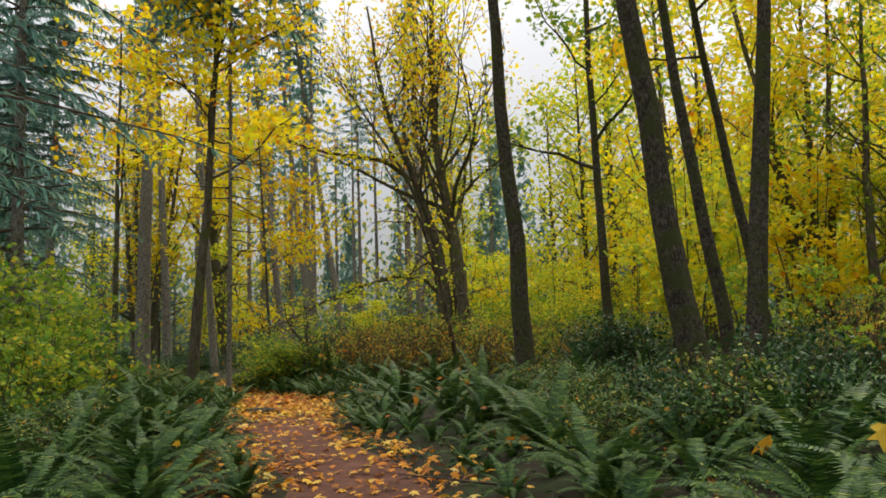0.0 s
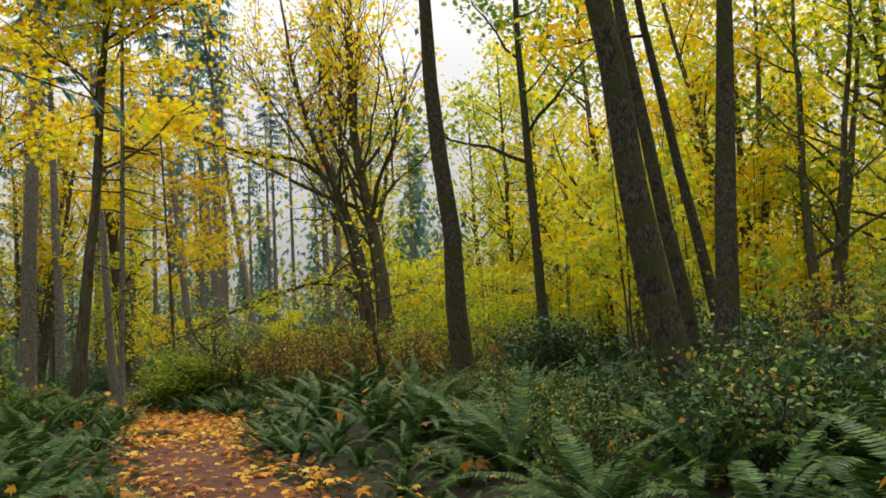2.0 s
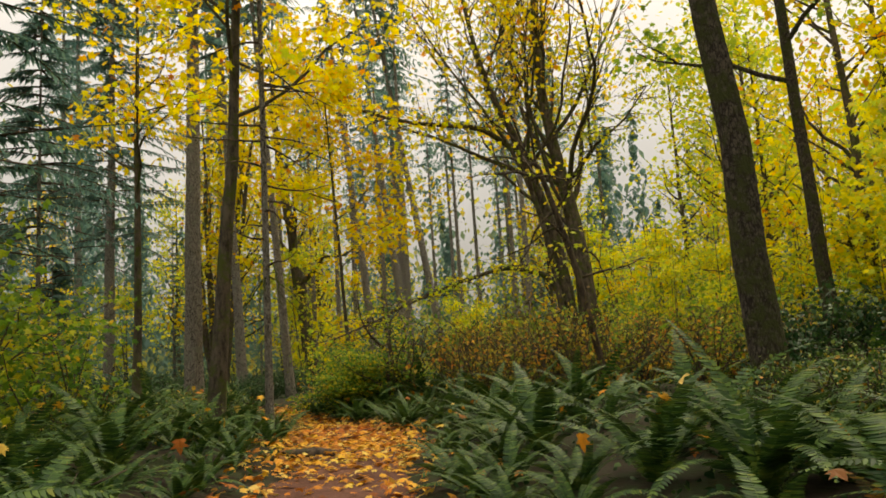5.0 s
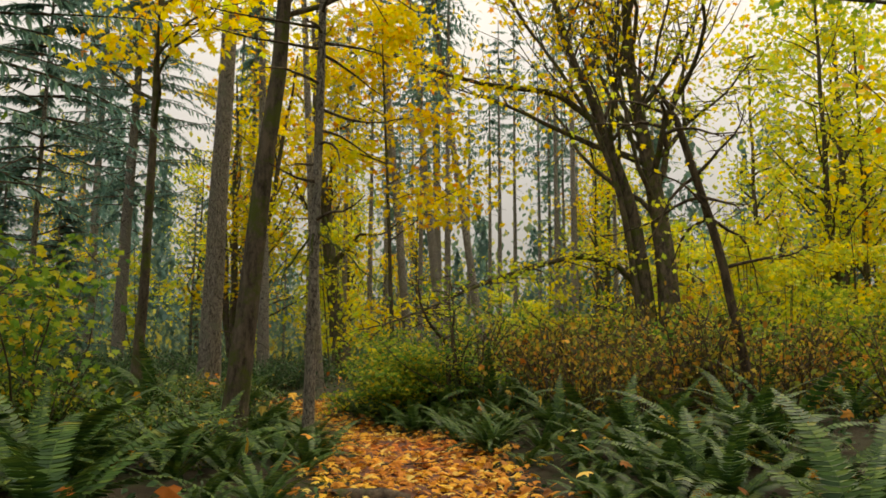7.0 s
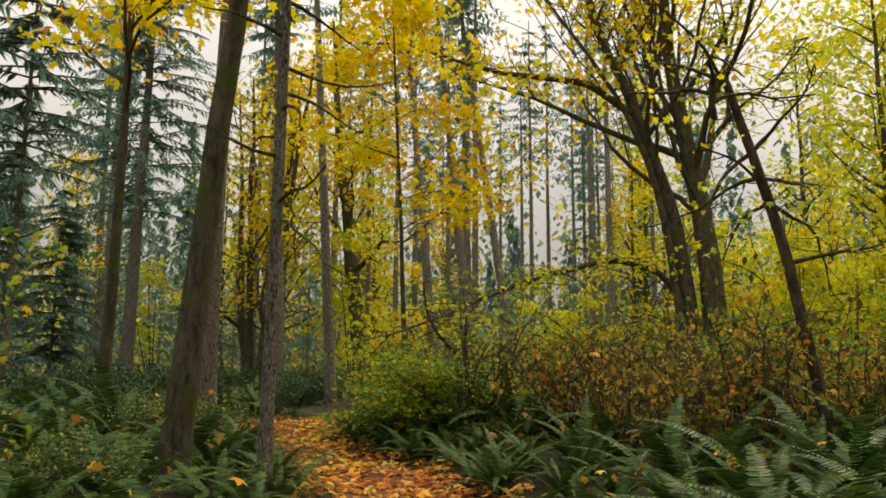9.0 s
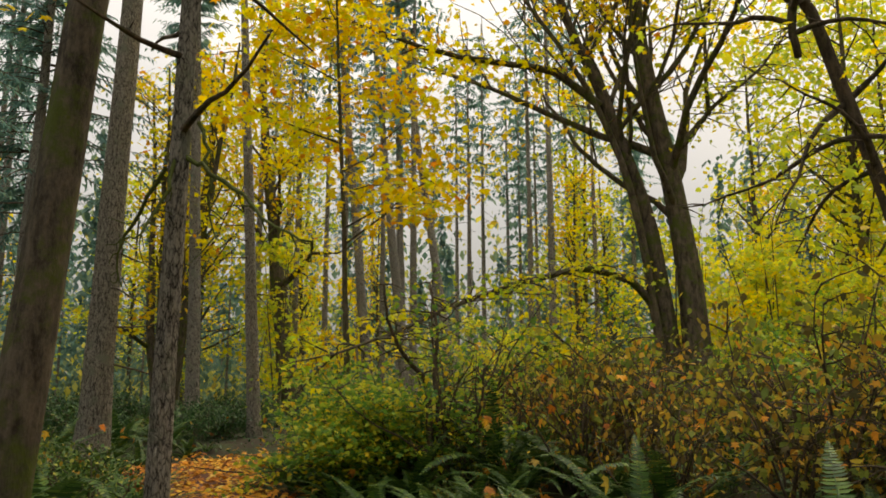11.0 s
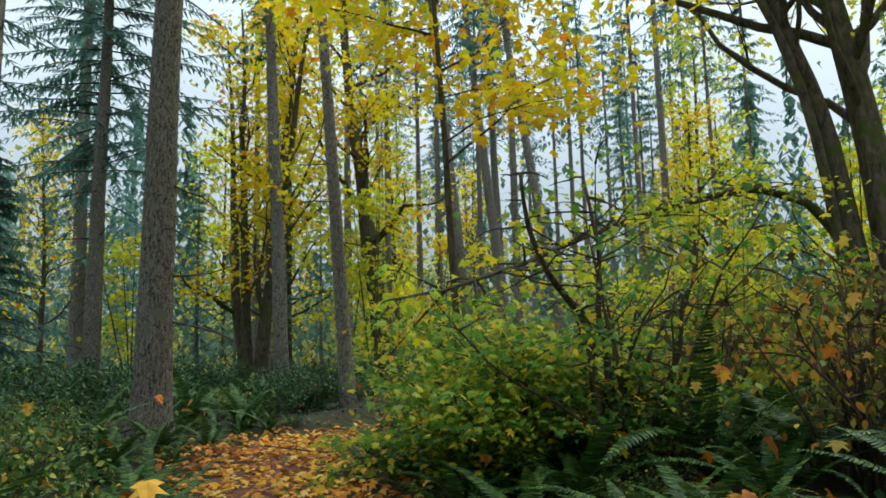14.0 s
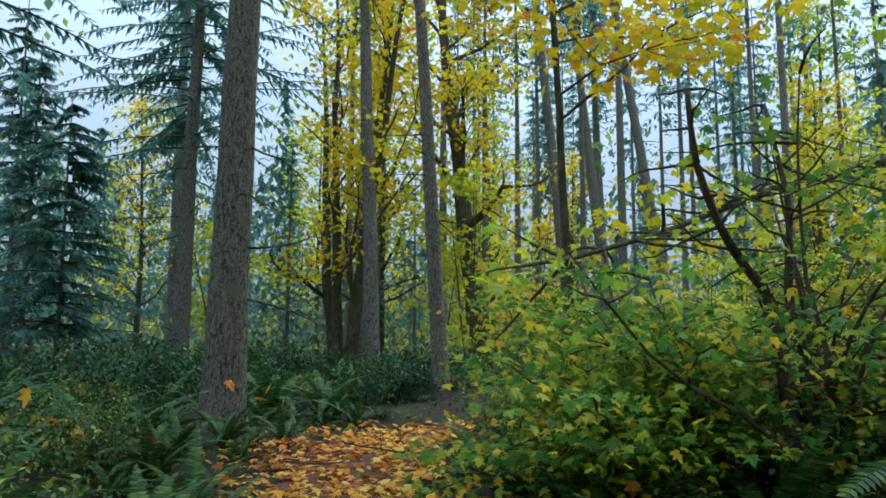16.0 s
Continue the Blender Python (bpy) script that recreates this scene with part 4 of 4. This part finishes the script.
def far_thicket():
    """Leafy undergrowth between the far trunks, too dense to count."""
    r = np.random.default_rng(63)
    n = 64000
    a = r.uniform(0.2, 3.3, n)
    near = r.uniform(0, 1, n) < 0.55
    d = np.where(near, r.uniform(38, 57, n), r.uniform(58, 78, n))
    top = np.where(near, 4.2, 9.5) * (0.65 + 0.45 * np.sin(a * 37 + d * 0.4) * np.sin(a * 11))
    pos = np.column_stack([-4 + d * np.cos(a), 18 + d * np.sin(a), 0.1 + top * r.uniform(0, 1, n) ** 1.2])
    me = leaves_mesh("far_thicket", outline([(0, 0), (0.3, 0.4), (0, 1.0)]), pos, r.uniform(0.25, 0.6, n) * np.where(near, 1, 1.6), r.uniform(0, 2 * np.pi, n), r.uniform(0.2, 1.5, n), MAT_FAR, 0.2)
    tagged(new("far_thicket", me), "dense green and yellow undergrowth between distant trunks", "undergrowth", kind="stuff")


far_woods()
far_firs()
far_thicket()

# ---- ferns ----
fern_protos = [fern(300 + i) for i in range(5)]
for i, p in enumerate(fern_protos):
    p.matrix_basis = pose(1.6 + 0.3 * i, 5.2 + 1.3 * i, gz(1.6 + 0.3 * i, 5.2 + 1.3 * i))
strew(fern_protos, 120, (-12, 5.5, 0.6, 31), 1.0, 0.46, (0.5, 0.85), 301, keep=lambda x, y: off_way(x, y) < 1.9)
strew(fern_protos, 120, (-12, 6, 1.2, 31), 1.8, 0.7, (0.95, 1.45), 303, keep=lambda x, y: off_way(x, y) < 3.9)
strew(fern_protos, 26, (-4.4, -1.2, 1.5, 9), 1.35, 0.5, (0.9, 1.25), 304, keep=lambda x, y: off_way(x, y) < 2.6)
strew(fern_protos, 16, (-7.2, -5.0, 19.2, 26), 1.0, 0.5, (0.75, 1.05), 305, keep=lambda x, y: off_way(x, y) < 1.9)
strew(fern_protos, 12, (-5.4, -2.6, 19.0, 24.5), 0.95, 0.45, (0.7, 1.0), 306, keep=lambda x, y: off_way(x, y) < 1.9)
dry_fern = fern(320, [frond_mesh(80 + i, 0.9, a, 26, MAT_RUST) for i, a in enumerate((1.6, 2.0, 2.3))], "withered brown fern with sagging fronds", "withered ferns")
dry_fern.matrix_basis = pose(-3.6, 9.4, gz(-3.6, 9.4))
strew([dry_fern], 16, (-9, 6, 4, 29), 1.5, 1.0, (0.6, 1.0), 307, keep=lambda x, y: off_way(x, y) < 4)
strew(fern_protos, 16, (1.0, 5.0, 3.5, 12), 1.6, 0.7, (1.0, 1.35), 308, keep=lambda x, y: off_way(x, y) < 4)
fern_mass(360, (-20, 10, 1.0, 42), 3.2, 0.7, 302)


# ---- fallen leaves ----
def litter(name, count, seed, size, label, near, far, lift, stand, start=12):
    r = np.random.default_rng(seed)
    k = r.integers(start, len(WAY_FINE) - 24, count)
    ang = r.uniform(0, 2 * np.pi, count)
    side = r.uniform(near, far, count) * np.sign(r.normal(0, 1, count))
    tang = np.gradient(WAY_FINE, axis=0)
    tang /= np.linalg.norm(tang, axis=1)[:, None]
    xy = WAY_FINE[k] + np.stack([tang[k][:, 1], -tang[k][:, 0]], -1) * side[:, None] + r.normal(0, 0.2, (count, 2))
    z = np.array([gz(a, b) + 0.05 for a, b in xy]) + np.abs(r.normal(0, 1, count)) * lift
    me = leaves_mesh(name, MAPLE, np.column_stack([xy, z]), size * r.uniform(0.55, 1.3, count), ang, np.abs(r.normal(0, stand, count)), MAT_LITTER, 0.35, r.normal(0, stand, count))
    tagged(new(name, me), label, "leaves", kind="stuff")


litter("fallen_leaves", 2200, 401, 0.085, "orange and yellow maple leaves fallen on the trail", 0.0, 0.85, 0.015, 0.22)
litter("fallen_leaves", 2600, 402, 0.10, "orange maple leaves along the trail's edges", 0.45, 1.1, 0.03, 0.35)
litter("fallen_leaves", 2400, 404, 0.10, "thick carpet of orange leaves on the trail ahead", 0.0, 0.85, 0.015, 0.25, 76)
litter("caught_leaves", 420, 403, 0.12, "orange maple leaves caught on the ferns", 1.2, 4.0, 0.32, 0.7)


def ground_cover():
    """Low leafy growth over the forest floor on both sides of the trail."""
    r = np.random.default_rng(71)
    n = 30000
    x, y = r.uniform(-17, 10, n), r.uniform(-1, 34, n)
    keep = np.array([off_way(a, b) > 0.85 + 0.2 * noise.noise((a, b, 0)) for a, b in zip(x, y)])
    x, y = x[keep], y[keep]
    n = len(x)
    z = np.array([gz(a, b) for a, b in zip(x, y)]) + np.abs(r.normal(0, 0.06, n)) + 0.01
    me = leaves_mesh("ground_cover", OVAL, np.column_stack([x, y, z]), r.uniform(0.04, 0.10, n), r.uniform(0, 2 * np.pi, n), np.abs(r.normal(0.3, 0.4, n)), MAT_SALAL, 0.3, r.normal(0, 0.4, n))
    tagged(new("ground_cover", me), "low dark green leafy growth on the forest floor", "undergrowth", kind="stuff")


ground_cover()


def hung_leaves():
    """Large orange maple leaves caught in the dry thicket."""
    r = np.random.default_rng(72)
    n = 420
    x, y = r.uniform(-3.6, 3.5, n), r.uniform(21.6, 28.5, n)
    z = np.array([gz(a, b) for a, b in zip(x, y)]) + r.uniform(0.15, 1.35, n)
    me = leaves_mesh("hung_leaves", MAPLE, np.column_stack([x, y, z]), r.uniform(0.05, 0.11, n), r.uniform(0, 2 * np.pi, n), r.uniform(0.2, 1.5, n), MAT_LITTER, 0.4, r.normal(0, 0.6, n))
    tagged(new("hung_leaves", me), "large orange maple leaves caught in the dry thicket", "leaves", kind="stuff")


hung_leaves()


def fallen_sticks():
    """Dead twigs and thin branches lying about under the ferns."""
    r = np.random.default_rng(73)
    kinds = []
    for i in range(4):
        t = Tubes()
        pts, way = bend((0, 0, 0), (1, 0, 0.05), 1.0, 7, r, 0.1)
        pts[:, 2] = np.abs(pts[:, 2]) * 0.4
        t.add(pts, np.linspace(0.013, 0.005, len(pts)), 6, 0.12, 0, r)
        for q in pts[2:6:2]:
            t.add(bend(q, (0.6, r.normal(), 0.2), 0.3, 3, r, 0.15)[0], [0.006, 0.005, 0.004, 0.002], 5)
        kinds.append(t.mesh("fallen_stick", MAT_DEAD))
    made = 0
    while made < 46:
        x, y = r.uniform(-9, 4, 1)[0], r.uniform(2, 29, 1)[0]
        d = off_way(x, y)
        if not 0.5 < d < 2.6:
            continue
        ob = tagged(new("fallen_stick", kinds[made % 4]), "thin dead stick lying on the forest floor", "stick", "fallen sticks")
        size = r.uniform(0.4, 1.1)
        ob.matrix_basis = pose(x, y, gz(x, y) + 0.03, r.uniform(-6, 6), r.uniform(-8, 4), r.uniform(0, 360)) @ Matrix.Diagonal((size, size, size, 1))
        made += 1


fallen_sticks()

# a dark length of rotten wood on the trail's edge
log = Tubes()
log.add(bend((-4.15, 16.45, slope(-4.15) + 0.07), (1, 0.12, 0), 0.75, 6, rng, 0.06)[0], [0.05, 0.07, 0.075, 0.07, 0.075, 0.06, 0.04], 10, 0.1, 0, rng)
tagged(new("rotten_log", log.mesh("rotten_log", MAT_DEAD)), "short dark rotten log lying across the trail's edge", "log")
